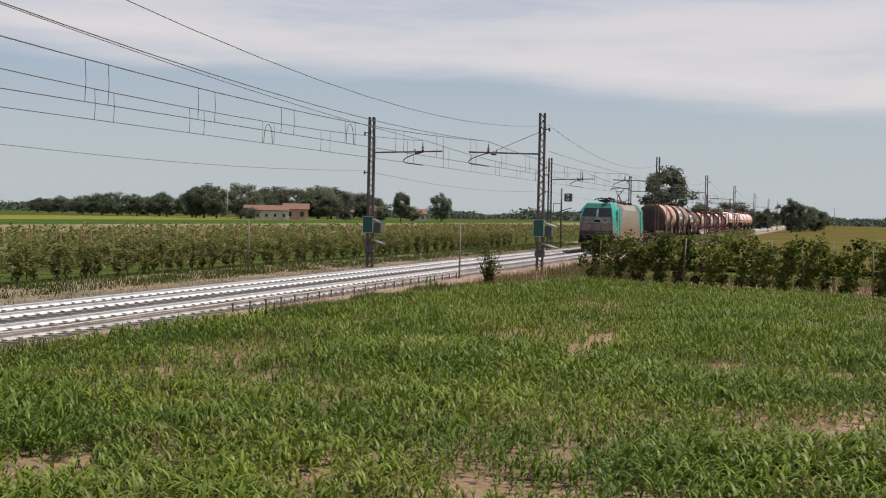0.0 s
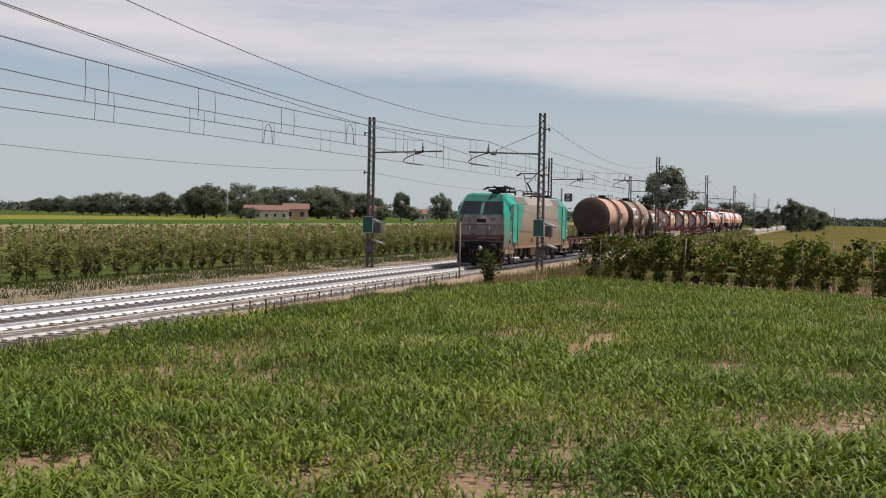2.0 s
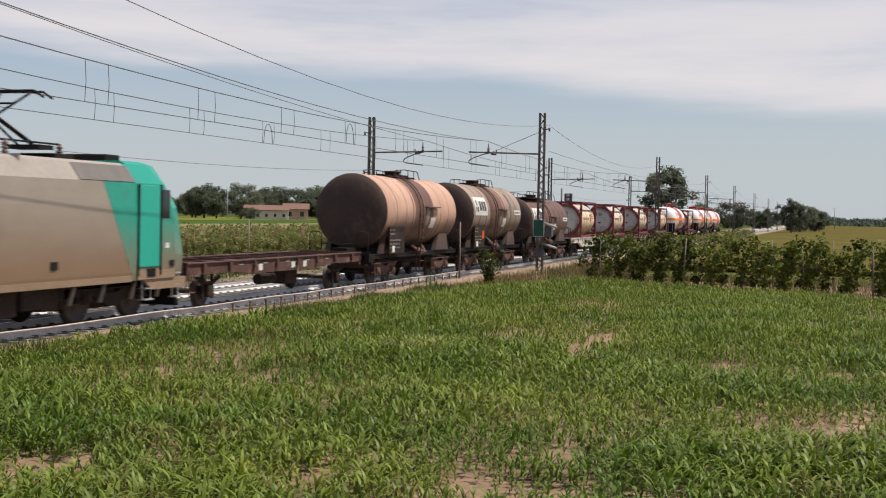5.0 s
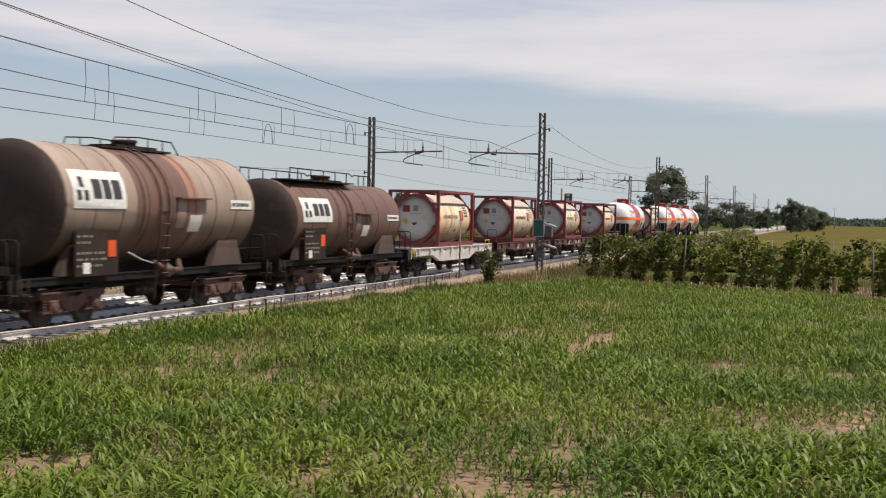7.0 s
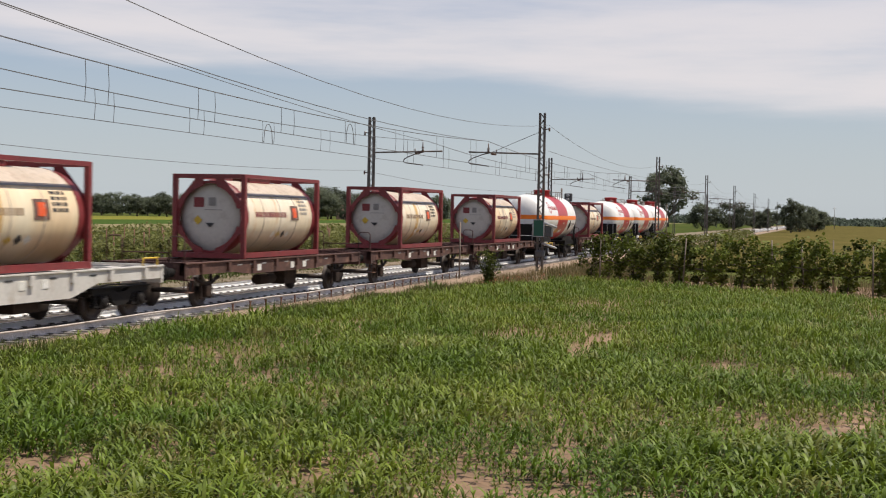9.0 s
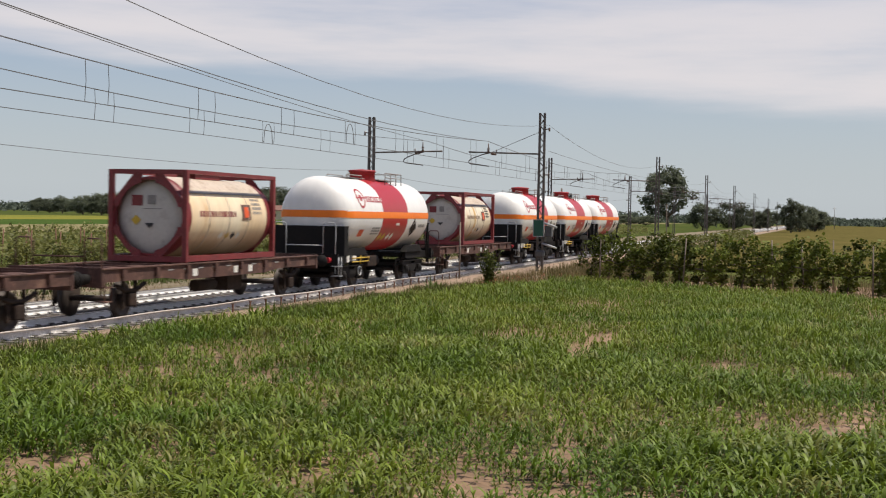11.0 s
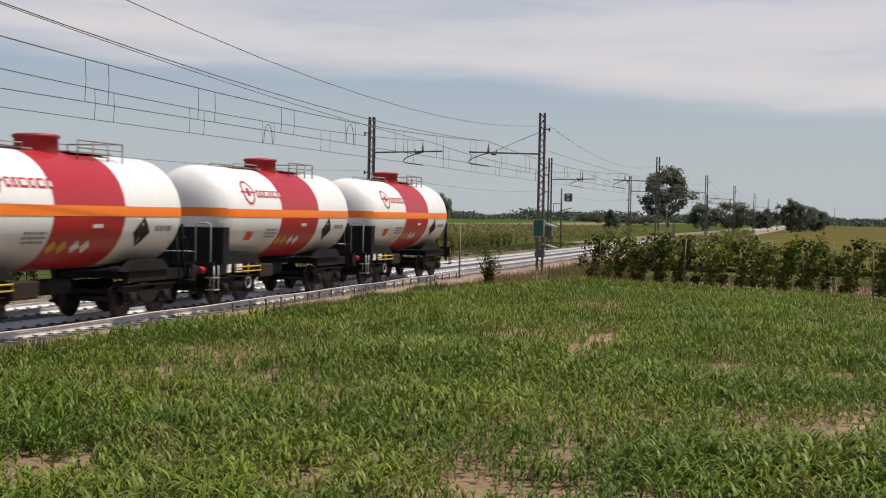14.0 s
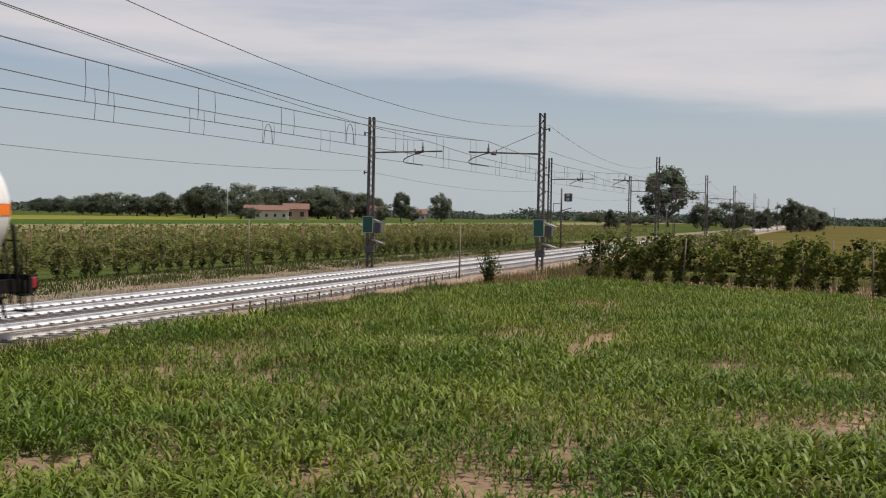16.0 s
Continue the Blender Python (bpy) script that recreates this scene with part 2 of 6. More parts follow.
TANKBROWN = surf("brown_soiled_tank", (0.165, 0.085, 0.06), (0.125, 0.066, 0.05), 0.5, 0.6, bump=0.03, c3=(0.20, 0.11, 0.08), stretch=(1.8, 0.5, 0.3), grain=0.12, dirt_shade=(1.2, 2.6, (0.07, 0.048, 0.038)))
TANKGREY = surf("grey_soiled_tank", (0.38, 0.285, 0.22), (0.29, 0.21, 0.16), 0.5, 0.6, bump=0.03, c3=(0.22, 0.135, 0.10), stretch=(1.8, 0.5, 0.3), grain=0.12, dirt_shade=(1.8, 3.0, (0.095, 0.066, 0.05)))
# end tone holds dirt and the shade of an end turned from the sun
TANKEND = surf("dark_tank_end", (0.078, 0.049, 0.038), (0.054, 0.036, 0.030), 0.6, 0.75, spec=0.3, bump=0.03, c3=(0.11, 0.075, 0.06), grain=0.12)
RUSTSTREAK = surf("rust_streak", (0.36, 0.19, 0.13), (0.24, 0.12, 0.08), 1.2, 0.7, bump=0.03, c3=(0.36, 0.13, 0.07), stretch=(2.5, 0.4, 0.4), grain=0.15, dirt_shade=(1.5, 3.0, (0.10, 0.06, 0.045)))
TANKWHITE = surf("white_tank_paint", (0.84, 0.82, 0.78), (0.80, 0.775, 0.73), 0.5, 0.3, bump=0.0, c3=(0.74, 0.70, 0.64), stretch=(1.5, 0.5, 0.3), grain=0.05, dirt_shade=(1.2, 2.3, (0.42, 0.36, 0.29)))
TANKRED = surf("red_tank_paint", (0.44, 0.020, 0.026), (0.39, 0.020, 0.026), 0.5, 0.35, bump=0.0, grain=0.05)
DOMERED = surf("faded_dome_red", (0.36, 0.035, 0.04), (0.30, 0.03, 0.035), 0.8, 0.55, bump=0.0, grain=0.1, c3=(0.24, 0.05, 0.05))
ORANGE = surf("orange_stripe", (0.95, 0.22, 0.012), (0.90, 0.20, 0.012), 0.6, 0.45, bump=0.0, grain=0.05)
PLACARD = surf("orange_placard", (0.75, 0.10, 0.02), (0.68, 0.09, 0.02), 2.0, 0.5, bump=0.0)
YELLOW = surf("yellow_paint", (0.62, 0.40, 0.03), (0.55, 0.36, 0.03), 2.0, 0.5, bump=0.0)
INK = surf("black_marking", (0.03, 0.03, 0.03), (0.045, 0.04, 0.04), 3.0, 0.6, bump=0.0)
FAINT = surf("faded_marking", (0.30, 0.28, 0.26), (0.24, 0.22, 0.20), 3.0, 0.7, bump=0.0)
SIGNWHITE = surf("white_sign_panel", (0.76, 0.74, 0.68), (0.68, 0.66, 0.60), 1.0, 0.55, bump=0.0)
CRIMSON = surf("red_frame_paint", (0.23, 0.030, 0.032), (0.17, 0.027, 0.028), 1.0, 0.5, bump=0.03, c3=(0.20, 0.05, 0.04))
CONTCREAM = surf("stained_cream_tank", (0.86, 0.80, 0.68), (0.78, 0.64, 0.44), 0.55, 0.4, bump=0.0, c3=(0.62, 0.34, 0.09), stretch=(1.2, 0.6, 0.35), grain=0.08, dirt_shade=(1.5, 2.5, (0.45, 0.33, 0.20)))
CONTORANGE = surf("orange_stained_tank", (0.74, 0.46, 0.21), (0.84, 0.72, 0.52), 0.5, 0.45, bump=0.0, c3=(0.60, 0.33, 0.11), stretch=(0.9, 0.5, 0.3), grain=0.08, dirt_shade=(1.5, 2.5, (0.42, 0.28, 0.15)))
# cream greyed to paint in the shade on the container ends
CONTEND = surf("shade_grey_tank_end", (0.62, 0.58, 0.51), (0.53, 0.49, 0.43), 0.7, 0.6, bump=0.0, c3=(0.45, 0.40, 0.34), grain=0.06)
CLADTOP = surf("dull_cladding", (0.60, 0.50, 0.40), (0.48, 0.39, 0.30), 0.9, 0.5, bump=0.02, c3=(0.36, 0.26, 0.18), grain=0.1)
WAGONWHITE = surf("pale_grey_wagon_paint", (0.62, 0.59, 0.54), (0.54, 0.51, 0.46), 0.7, 0.6, bump=0.02, c3=(0.42, 0.36, 0.29), grain=0.1)
POPPY = surf("poppy_red", (0.55, 0.04, 0.02), (0.45, 0.03, 0.02), 2.0, 0.6, bump=0.0)
# lower nose: grime plus shade painted into the colour
NOSELOW = surf("grimy_shaded_lower_nose", (0.19, 0.155, 0.135), (0.085, 0.066, 0.057), 1.2, 0.55, bump=0.02, c3=(0.035, 0.027, 0.024), stretch=(1, 1.3, 0.5), grain=0.15)
SAND = surf("sandy_shoulder", (0.33, 0.235, 0.165), (0.24, 0.165, 0.11), 0.8, 0.95, bump=0.8, c3=(0.17, 0.14, 0.075))
PIPE = surf("pale_cable_duct", (0.54, 0.49, 0.44), (0.36, 0.30, 0.25), 1.4, 0.7, bump=0.1, c3=(0.24, 0.19, 0.15))
FEATHER = surf("dark_feather", (0.06, 0.055, 0.05), (0.04, 0.04, 0.04), 4.0, 0.8, bump=0.0)


# ---- shaping tools ----
class Shape:
    """Vertices and faces gathered for one mesh."""

    def __init__(self):
        self.v, self.f, self.smooth = [], [], []

    def add(self, verts, faces, smooth=False):
        k = len(self.v)
        self.v += [tuple(p) for p in verts]
        self.f += [tuple(i + k for i in q) for q in faces]
        self.smooth += [smooth] * len(faces)
        return self

    def box(self, x0, x1, y0, y1, z0, z1, c=0.0):
        """A box; c: how far its upright and long edges are chamfered."""
        if c:
            pts = []
            for z, i in ((z0, c), (z0 + c, 0), (z1 - c, 0), (z1, c)):
                pts += [(x0 + i, y0 + c, z), (x0 + c, y0 + i, z), (x1 - c, y0 + i, z), (x1 - i, y0 + c, z),
                        (x1 - i, y1 - c, z), (x1 - c, y1 - i, z), (x0 + c, y1 - i, z), (x0 + i, y1 - c, z)]
            fs = [tuple(range(7, -1, -1)), tuple(range(24, 32))]
            for a in range(3):
                for b in range(8):
                    fs.append((a * 8 + b, a * 8 + (b + 1) % 8, a * 8 + 8 + (b + 1) % 8, a * 8 + 8 + b))
            return self.add(pts, fs)
        p = [(x, y, z) for z in (z0, z1) for x, y in ((x0, y0), (x1, y0), (x1, y1), (x0, y1))]
        return self.add(p, [(3, 2, 1, 0), (4, 5, 6, 7), (0, 1, 5, 4), (1, 2, 6, 5), (2, 3, 7, 6), (3, 0, 4, 7)])

    def rod(self, a, b, r, seg=6, r2=None, caps=True):
        a, b = Vector(a), Vector(b)
        d = (b - a).normalized()
        u = d.orthogonal().normalized()
        w = d.cross(u)
        r2 = r if r2 is None else r2
        pts = []
        for p, q in ((a, r), (b, r2)):
            pts += [p + (u * math.cos(i * math.tau / seg) + w * math.sin(i * math.tau / seg)) * q for i in range(seg)]
        fs = [(i, (i + 1) % seg, seg + (i + 1) % seg, seg + i) for i in range(seg)]
        self.add(pts, fs, seg > 5)
        if caps:
            k = len(self.v) - 2 * seg
            self.f += [tuple(k + i for i in range(seg - 1, -1, -1)), tuple(k + seg + i for i in range(seg))]
            self.smooth += [False, False]
        return self

    def line(self, pts, r, seg=5):
        """One connected tube through the points."""
        pts = [Vector(p) for p in pts]
        n = len(pts)
        u = None
        out = []
        for i, p in enumerate(pts):
            d = (pts[min(i + 1, n - 1)] - pts[max(i - 1, 0)]).normalized()
            u = d.orthogonal().normalized() if u is None else (u - d * u.dot(d)).normalized()
            w = d.cross(u)
            out += [p + (u * math.cos(k * math.tau / seg) + w * math.sin(k * math.tau / seg)) * r for k in range(seg)]
        fs = [(i * seg + k, i * seg + (k + 1) % seg, (i + 1) * seg + (k + 1) % seg, (i + 1) * seg + k) for i in range(n - 1) for k in range(seg)]
        fs += [tuple(range(seg - 1, -1, -1)), tuple((n - 1) * seg + k for k in range(seg))]
        return self.add(out, fs, seg > 4)

    def lathe(self, prof, seg=32, z0=0.0, a0=0.0, a1=math.tau, axis="x", y0=0.0, x0=0.0):
        """prof: (along, radius) turned about an axis through (y0, z0); angle 0 points to -y, a quarter turn up."""
        full = abs(a1 - a0 - math.tau) < 1e-6
        n = seg if full else seg + 1
        pts = []
        for s, r in prof:
            for i in range(n):
                a = a0 + (a1 - a0) * i / seg
                if axis == "x":
                    pts.append((s, y0 - r * math.cos(a), z0 + r * math.sin(a)))
                elif axis == "y":
                    pts.append((x0 + r * math.cos(a), s, z0 + r * math.sin(a)))
                else:
                    pts.append((x0 + r * math.cos(a), y0 + r * math.sin(a), s))
        fs = []
        for j in range(len(prof) - 1):
            for i in range(n if full else n - 1):
                k = (i + 1) % n
                fs.append((j * n + i, j * n + k, (j + 1) * n + k, (j + 1) * n + i))
        return self.add(pts, fs, True)

    def prism(self, outline, y0, y1):
        """An (x, z) outline drawn out from y0 to y1."""
        n = len(outline)
        pts = [(x, y0, z) for x, z in outline] + [(x, y1, z) for x, z in outline]
        fs = [tuple(range(n)), tuple(range(2 * n - 1, n - 1, -1))] + [(i, n + i, n + (i + 1) % n, (i + 1) % n) for i in range(n)]
        return self.add(pts, fs)

    def mesh(self, name, mat):
        me = bpy.data.meshes.new(name)
        me.from_pydata(self.v, [], self.f)
        me.polygons.foreach_set("use_smooth", self.smooth)
        me.materials.append(mat)
        me.update()
        return me


def part(name, sh, mat=None, parent=None, label="", at=None):
    """One mesh object from a Shape (or a ready mesh) under a thing or part."""
    ob = new(name, sh.mesh(name, mat) if isinstance(sh, Shape) else sh)
    if parent:
        ob.parent = parent
    if at is not None:
        ob.matrix_basis = at
    return tagged(ob, label)


def thing(name, at, label, category, group="", kind=""):
    ob = new(name)
    ob.empty_display_size = 0.3
    ob.matrix_basis = at
    return tagged(ob, label, category, group, kind)


def B(*a, **k):
    return Shape().box(*a, **k)


def bulk(name, verts, quads, mat):
    """A big mesh from arrays of vertices and quads."""
    me = bpy.data.meshes.new(name)
    nv, nf = len(verts), len(quads)
    me.vertices.add(nv)
    me.vertices.foreach_set("co", np.asarray(verts, np.float32).ravel())
    me.loops.add(nf * 4)
    me.loops.foreach_set("vertex_index", np.asarray(quads, np.int32).ravel())
    me.polygons.add(nf)
    me.polygons.foreach_set("loop_start", np.arange(nf, dtype=np.int32) * 4)
    me.materials.append(mat)
    me.update(calc_edges=True)
    return me


rng = np.random.default_rng(7)


# ---- ground ----
GZ = -0.25


def sheet(name, x0, x1, y0, y1, z, mat, label, nx=1, ny=1, wave=0.0):
    xs, ys = np.linspace(x0, x1, nx + 1), np.linspace(y0, y1, ny + 1)
    sh = Shape()
    pts = [(x, y, z + wave * noise.noise((x * 0.5, y * 0.5, 0.0))) for x in xs for y in ys]
    fs = [(i * (ny + 1) + j, (i + 1) * (ny + 1) + j, (i + 1) * (ny + 1) + j + 1, i * (ny + 1) + j + 1) for i in range(nx) for j in range(ny)]
    sh.add(pts, fs, wave > 0)
    return tagged(part(name, sh, mat), label, "ground", kind="structure")


sheet("ground", -600, 4500, -2500, 3500, GZ, MEADOW, "flat green farmland reaching the horizon", 4, 4)
sheet("ground_cornfield", -12, 64.5, -60, -4.6, GZ + 0.03, SOIL, "dry light brown soil of a young corn field", 150, 100, 0.035)
sheet("ground_verge", -60, 900, -4.6, -1.9, GZ + 0.015, VERGE, "sandy weedy verge beside the track", 100, 1)
sheet("ground_verge_2", -60, 900, 5.4, 12.0, GZ + 0.015, VERGE, "sandy grassy verge beyond the track", 100, 1)
sheet("ground_tan_strip", 40, 900, 72, 112, GZ + 0.05, DRY_CROP, "strip of dry tan grassland beyond the vines")
sheet("ground_dark_strip", 40, 1000, 112, 165, GZ + 0.06, DARK_CROP, "strip of dark green crop")
sheet("ground_yellow_strip", 40, 520, 165, 250, GZ + 0.07, RAPE, "strip of yellow flowering crop")
sheet("ground_grain", 78, 900, -400, -5.0, GZ + 0.25, STUBBLE, "ripening grain field beside the line")

# ---- the line ----
GAP = 3.48
bed = Shape()
sec = [(-1.40, -0.19), (5.0, -0.19), (5.45, GZ)]
for i in range(len(sec) - 1):
    (ya, za), (yb, zb) = sec[i], sec[i + 1]
    xs = list(range(-40, 200, 4)) + list(range(200, 900, 50))
    k = len(bed.v)
    pts = []
    for x in xs:
        pts += [(x, ya, za), (x, yb, zb)]
    bed.add(pts, [(2 * j, 2 * j + 2, 2 * j + 3, 2 * j + 1) for j in range(len(xs) - 1)])
tagged(part("ballast_bed", bed, BALLAST), "bed of pale crushed stone under both tracks", "track bed", kind="structure")


shoulder = Shape()
xs = [0.5 * i for i in range(-80, 240)] + list(range(120, 900, 30))
pts = []
for x in xs:
    for y, z in ((-1.40, -0.192), (-1.62, -0.13), (-2.0, -0.10), (-2.35, -0.11), (-2.75, -0.19), (-3.3, GZ + 0.01)):
        pts.append((x, y + 0.05 * noise.noise((x * 0.9, y, 2.0)), z + (0.04 * noise.noise((x * 0.7, y * 2, 5.0)) if -3 < y < -1.5 else 0)))
shoulder.add(pts, [(6 * i + j, 6 * i + 6 + j, 6 * i + 7 + j, 6 * i + 1 + j) for i in range(len(xs) - 1) for j in range(5)], True)
tagged(part("ground_shoulder", shoulder, SAND), "raised sandy shoulder beside the ballast", "ground", kind="structure")


def rail_mesh(x0, x1):
    sh = Shape()
    sh.box(x0, x1, -0.07, 0.07, -0.172, -0.15).box(x0, x1, -0.011, 0.011, -0.15, -0.04).box(x0, x1, -0.036, 0.036, -0.04, -0.016)
    return sh


def sleeper():
    sh = Shape()
    o = [(-0.15, -0.24), (0.15, -0.24), (0.13, -0.165), (-0.13, -0.165)]
    return sh.prism(o, -1.2, 1.2).box(-0.06, 0.06, -0.86, -0.64, -0.168, -0.14).box(-0.06, 0.06, 0.64, 0.86, -0.168, -0.14)


SLEEPER = sleeper().mesh("sleeper", CONCRETE)
for y, which in ((0.0, "near"), (GAP, "far")):
    tr = tagged(new("railway_track"), "straight track with steel rails on pale concrete sleepers", "track", "two parallel tracks", "structure")
    tr.matrix_basis = pose(0, y, 0)
    for s in (-0.752, 0.752):
        r = part("rail", rail_mesh(-40, 900), DULLRAIL if y + s < -0.5 else RAIL, tr, "rail with dulled white paint" if y + s < -0.5 else "rail painted white", at=pose(0, s, 0))
        part("rail_head", B(-40, 900, -0.037, 0.037, -0.016, 0.0), RAILTOP, r, "shiny worn running surface")
    for i in range(150):
        part("sleeper", SLEEPER, CONCRETE, tr, at=pose(18.0 + 0.6 * i, 0, 0))
    far = Shape()
    for i in range(-60, 0):
        far.box(18 + 0.6 * i - 0.14, 18 + 0.6 * i + 0.14, -1.2, 1.2, -0.24, -0.165)
    for i in range(150, 900):
        far.box(18 + 0.6 * i - 0.14, 18 + 0.6 * i + 0.14, -1.2, 1.2, -0.24, -0.165)
    tagged(part("sleepers", far, CONCRETE, tr), kind="stuff")

    clips = Shape()
    for i in range(-60, 400):
        for r_ in (-0.752, 0.752):
            x = 18.0 + 0.6 * i
            clips.box(x - 0.04, x + 0.04, r_ - 0.11, r_ - 0.02, -0.168, -0.135).box(x - 0.04, x + 0.04, r_ + 0.02, r_ + 0.11, -0.168, -0.135)
    tagged(part("rail_clips", clips, CLIP, tr, "dark rail fastenings"), kind="stuff")


# ---- masts and wires ----
def lattice(h, w=0.30, d=0.22):
    """Two channel posts joined by zigzag bars, tapering slightly upwards."""
    posts, bars = Shape(), (Shape(), Shape())
    k = 0.86
    for s in (-1, 1):
        for x in (-d / 2, d / 2):
            posts.add([(x - 0.02, s * w / 2 - 0.045, 0), (x + 0.02, s * w / 2 - 0.045, 0), (x + 0.02, s * w / 2 + 0.045, 0), (x - 0.02, s * w / 2 + 0.045, 0),
                       (x * k - 0.02, s * w / 2 * k - 0.045, h), (x * k + 0.02, s * w / 2 * k - 0.045, h), (x * k + 0.02, s * w / 2 * k + 0.045, h), (x * k - 0.02, s * w / 2 * k + 0.045, h)],
                      [(3, 2, 1, 0), (4, 5, 6, 7), (0, 1, 5, 4), (1, 2, 6, 5), (2, 3, 7, 6), (3, 0, 4, 7)])
    n = int(h / 0.32)
    for i in range(n):
        za, zb = h * i / n, h * (i + 1) / n
        ka, kb = 1 - 0.14 * za / h, 1 - 0.14 * zb / h
        s = 1 if i % 2 else -1
        for x in (-d / 2, d / 2):
            bars[x > 0].rod((x * ka, s * w / 2 * ka, za), (x * kb, -s * w / 2 * kb, zb), 0.02, 4)
    return posts, bars


def mast(x, y, side, h, detail, z=-0.45):
    """side: +1 when its arm reaches towards +y."""
    m = thing("catenary_mast", pose(x, y, z), "dark steel lattice mast with a cantilever arm beside the track", "mast", "masts along the line")
    posts, bars = lattice(h)
    part("mast_post", posts, MAST, m)
    for b in bars:
        part("lattice_bars", b, MAST, m)
    part("foot", Shape().box(-0.3, 0.3, -0.35, 0.35, 0.0, 0.22, 0.03), GREYBOX, m, "concrete foot")
    t = side * 3.0
    part("arm", Shape().rod((0, side * 0.15, 6.63), (0, t + side * 1.12, 6.72), 0.045), MAST, m)
    reg = Shape().line([(0, t - 0.1, 6.68), (0, t + 0.35, 6.58), (0, t + 0.85, 6.40), (0, t + 1.08, 6.26), (0, t + 1.12, 6.14), (0, t + 1.0, 6.07), (0, t, 5.95), (0, t - 0.02, 5.9)], 0.03)
    part("steady_arm", reg, MAST, m)
    ins = Shape().rod((0, t, 6.66), (0, t, 7.2), 0.03)
    for q in (6.74, 6.82, 6.9):
        ins.rod((0, t, q), (0, t, q + 0.05), 0.075, 8)
    ins.rod((0, t - side * 0.45, 6.60), (0, t - side * 0.15, 6.64), 0.07, 8).rod((0, t - side * 0.45, 6.66), (0, t - side * 0.45, 6.86), 0.03)
    part("insulator", ins, INSUL, m)
    part("top_bracket", Shape().rod((0, -side * 0.15, h - 0.9), (0, -side * 0.42, h - 0.86), 0.03).rod((0, -side * 0.4, h - 1.0), (0, -side * 0.4, h - 0.8), 0.05, 8), INSUL, m)
    part("side_bracket", Shape().rod((0, -side * 0.15, 5.5), (0, -side * 0.4, 5.5), 0.03).rod((0, -side * 0.4, 5.4), (0, -side * 0.4, 5.6), 0.045, 8), INSUL, m)
    if detail:
        # a framed green board, a grey cabinet behind it, lamps and a block at the foot
        b = part("board", Shape().box(-0.36, -0.31, -0.27, 0.27, 1.74, 2.60), BOARD, m, "plain dark green board with a pale frame", at=pose(0, 0.02, 0.43))
        fr = Shape()
        for a, c, d, e in ((-0.31, -0.27, 1.70, 2.64), (0.27, 0.31, 1.70, 2.64), (-0.27, 0.27, 1.70, 1.74), (-0.27, 0.27, 2.60, 2.64)):
            fr.box(-0.375, -0.30, a, c, d, e)
        part("board_frame", fr, PALEGREY, b, "pale metal frame")
        part("cabinet", Shape().box(-0.2, 0.2, -0.68, -0.30, 2.13, 2.73, 0.03), GREYBOX, m, "grey equipment cabinet")
        for q in (2.78, 1.65):
            part("lamp_hood", Shape().rod((-0.1, -0.15, q + 0.12), (-0.4, -1.0, q - 0.12), 0.06, 10), PALEGREY, m, "pale grey tubular hood")
        part("block", Shape().box(-0.2, 0.2, -0.26, 0.26, 1.0, 1.4, 0.08), GREYBOX, m, "dark counterweight block")
    return m


NEARX = (20.2, 70.8, 121.6, 171.5, 223.0, 284.0, 350.0, 412.0)
for i, x in enumerate(NEARX):
    mast(x, -3.05, 1, 8.86, i == 1)
for i, x in enumerate((19.6, 70.0, 119.3, 170.0, 221.0, 282.0, 348.0)):
    mast(x, GAP + 3.0, -1, 8.60, i == 1)


def span(a, b, sag, n=12):
    a, b = Vector(a), Vector(b)
    return [a.lerp(b, i / n) - Vector((0, 0, 4 * sag * (i / n) * (1 - i / n))) for i in range(n + 1)]


for y, lab in ((0.0, "near"), (GAP, "far")):
    w = thing("overhead_line", pose(0, y, 0), "contact wire hung by droppers from a sagging messenger wire", "overhead line", "overhead wires")
    xs = (-31.0,) + NEARX
    za = 6.87
    for e in (0.0, 0.05):
        part("contact_wire", Shape().line([(x, (0.18 if i % 2 else -0.18) + e, 5.5) for i, x in enumerate(xs)], 0.010, 4), WIRE, w)
    mp_ = []
    for a, b in zip(xs, xs[1:]):
        mp_ += span((a, 0, za), (b, 0, za), 0.52)[:-1]
    part("messenger_wire", Shape().line(mp_ + [Vector((xs[-1], 0, za))], 0.017, 4), WIRE, w)
    for a, b in list(zip(xs, xs[1:]))[:6]:
        for k in range(8):
            mid_ = a + (b - a) * (0.0755 + 0.1235 * k)
            for e in (-0.56, 0.56):
                q = (mid_ + e - a) / (b - a)
                top = za - 4 * 0.52 * q * (1 - q)
                part("dropper", Shape().line([(mid_ + e, 0, top), (mid_ + e + 0.05, 0, (top + 5.5) / 2), (mid_ + e, 0.0, 5.5)], 0.009, 4), WIRE, w)
            if k == 4:
                q = (mid_ - a) / (b - a)
                top = za - 4 * 0.52 * q * (1 - q)
                loop = [(mid_ - 0.34 * math.cos(v * math.pi / 8) * (1.25 - 0.25 * math.sin(v * math.pi / 8)), 0.0, 5.52 + (top - 5.6) * math.sin(v * math.pi / 8) ** 0.6) for v in range(9)]
                part("jumper", Shape().line(loop, 0.013, 4), WIRE, w, "looped jumper cable")
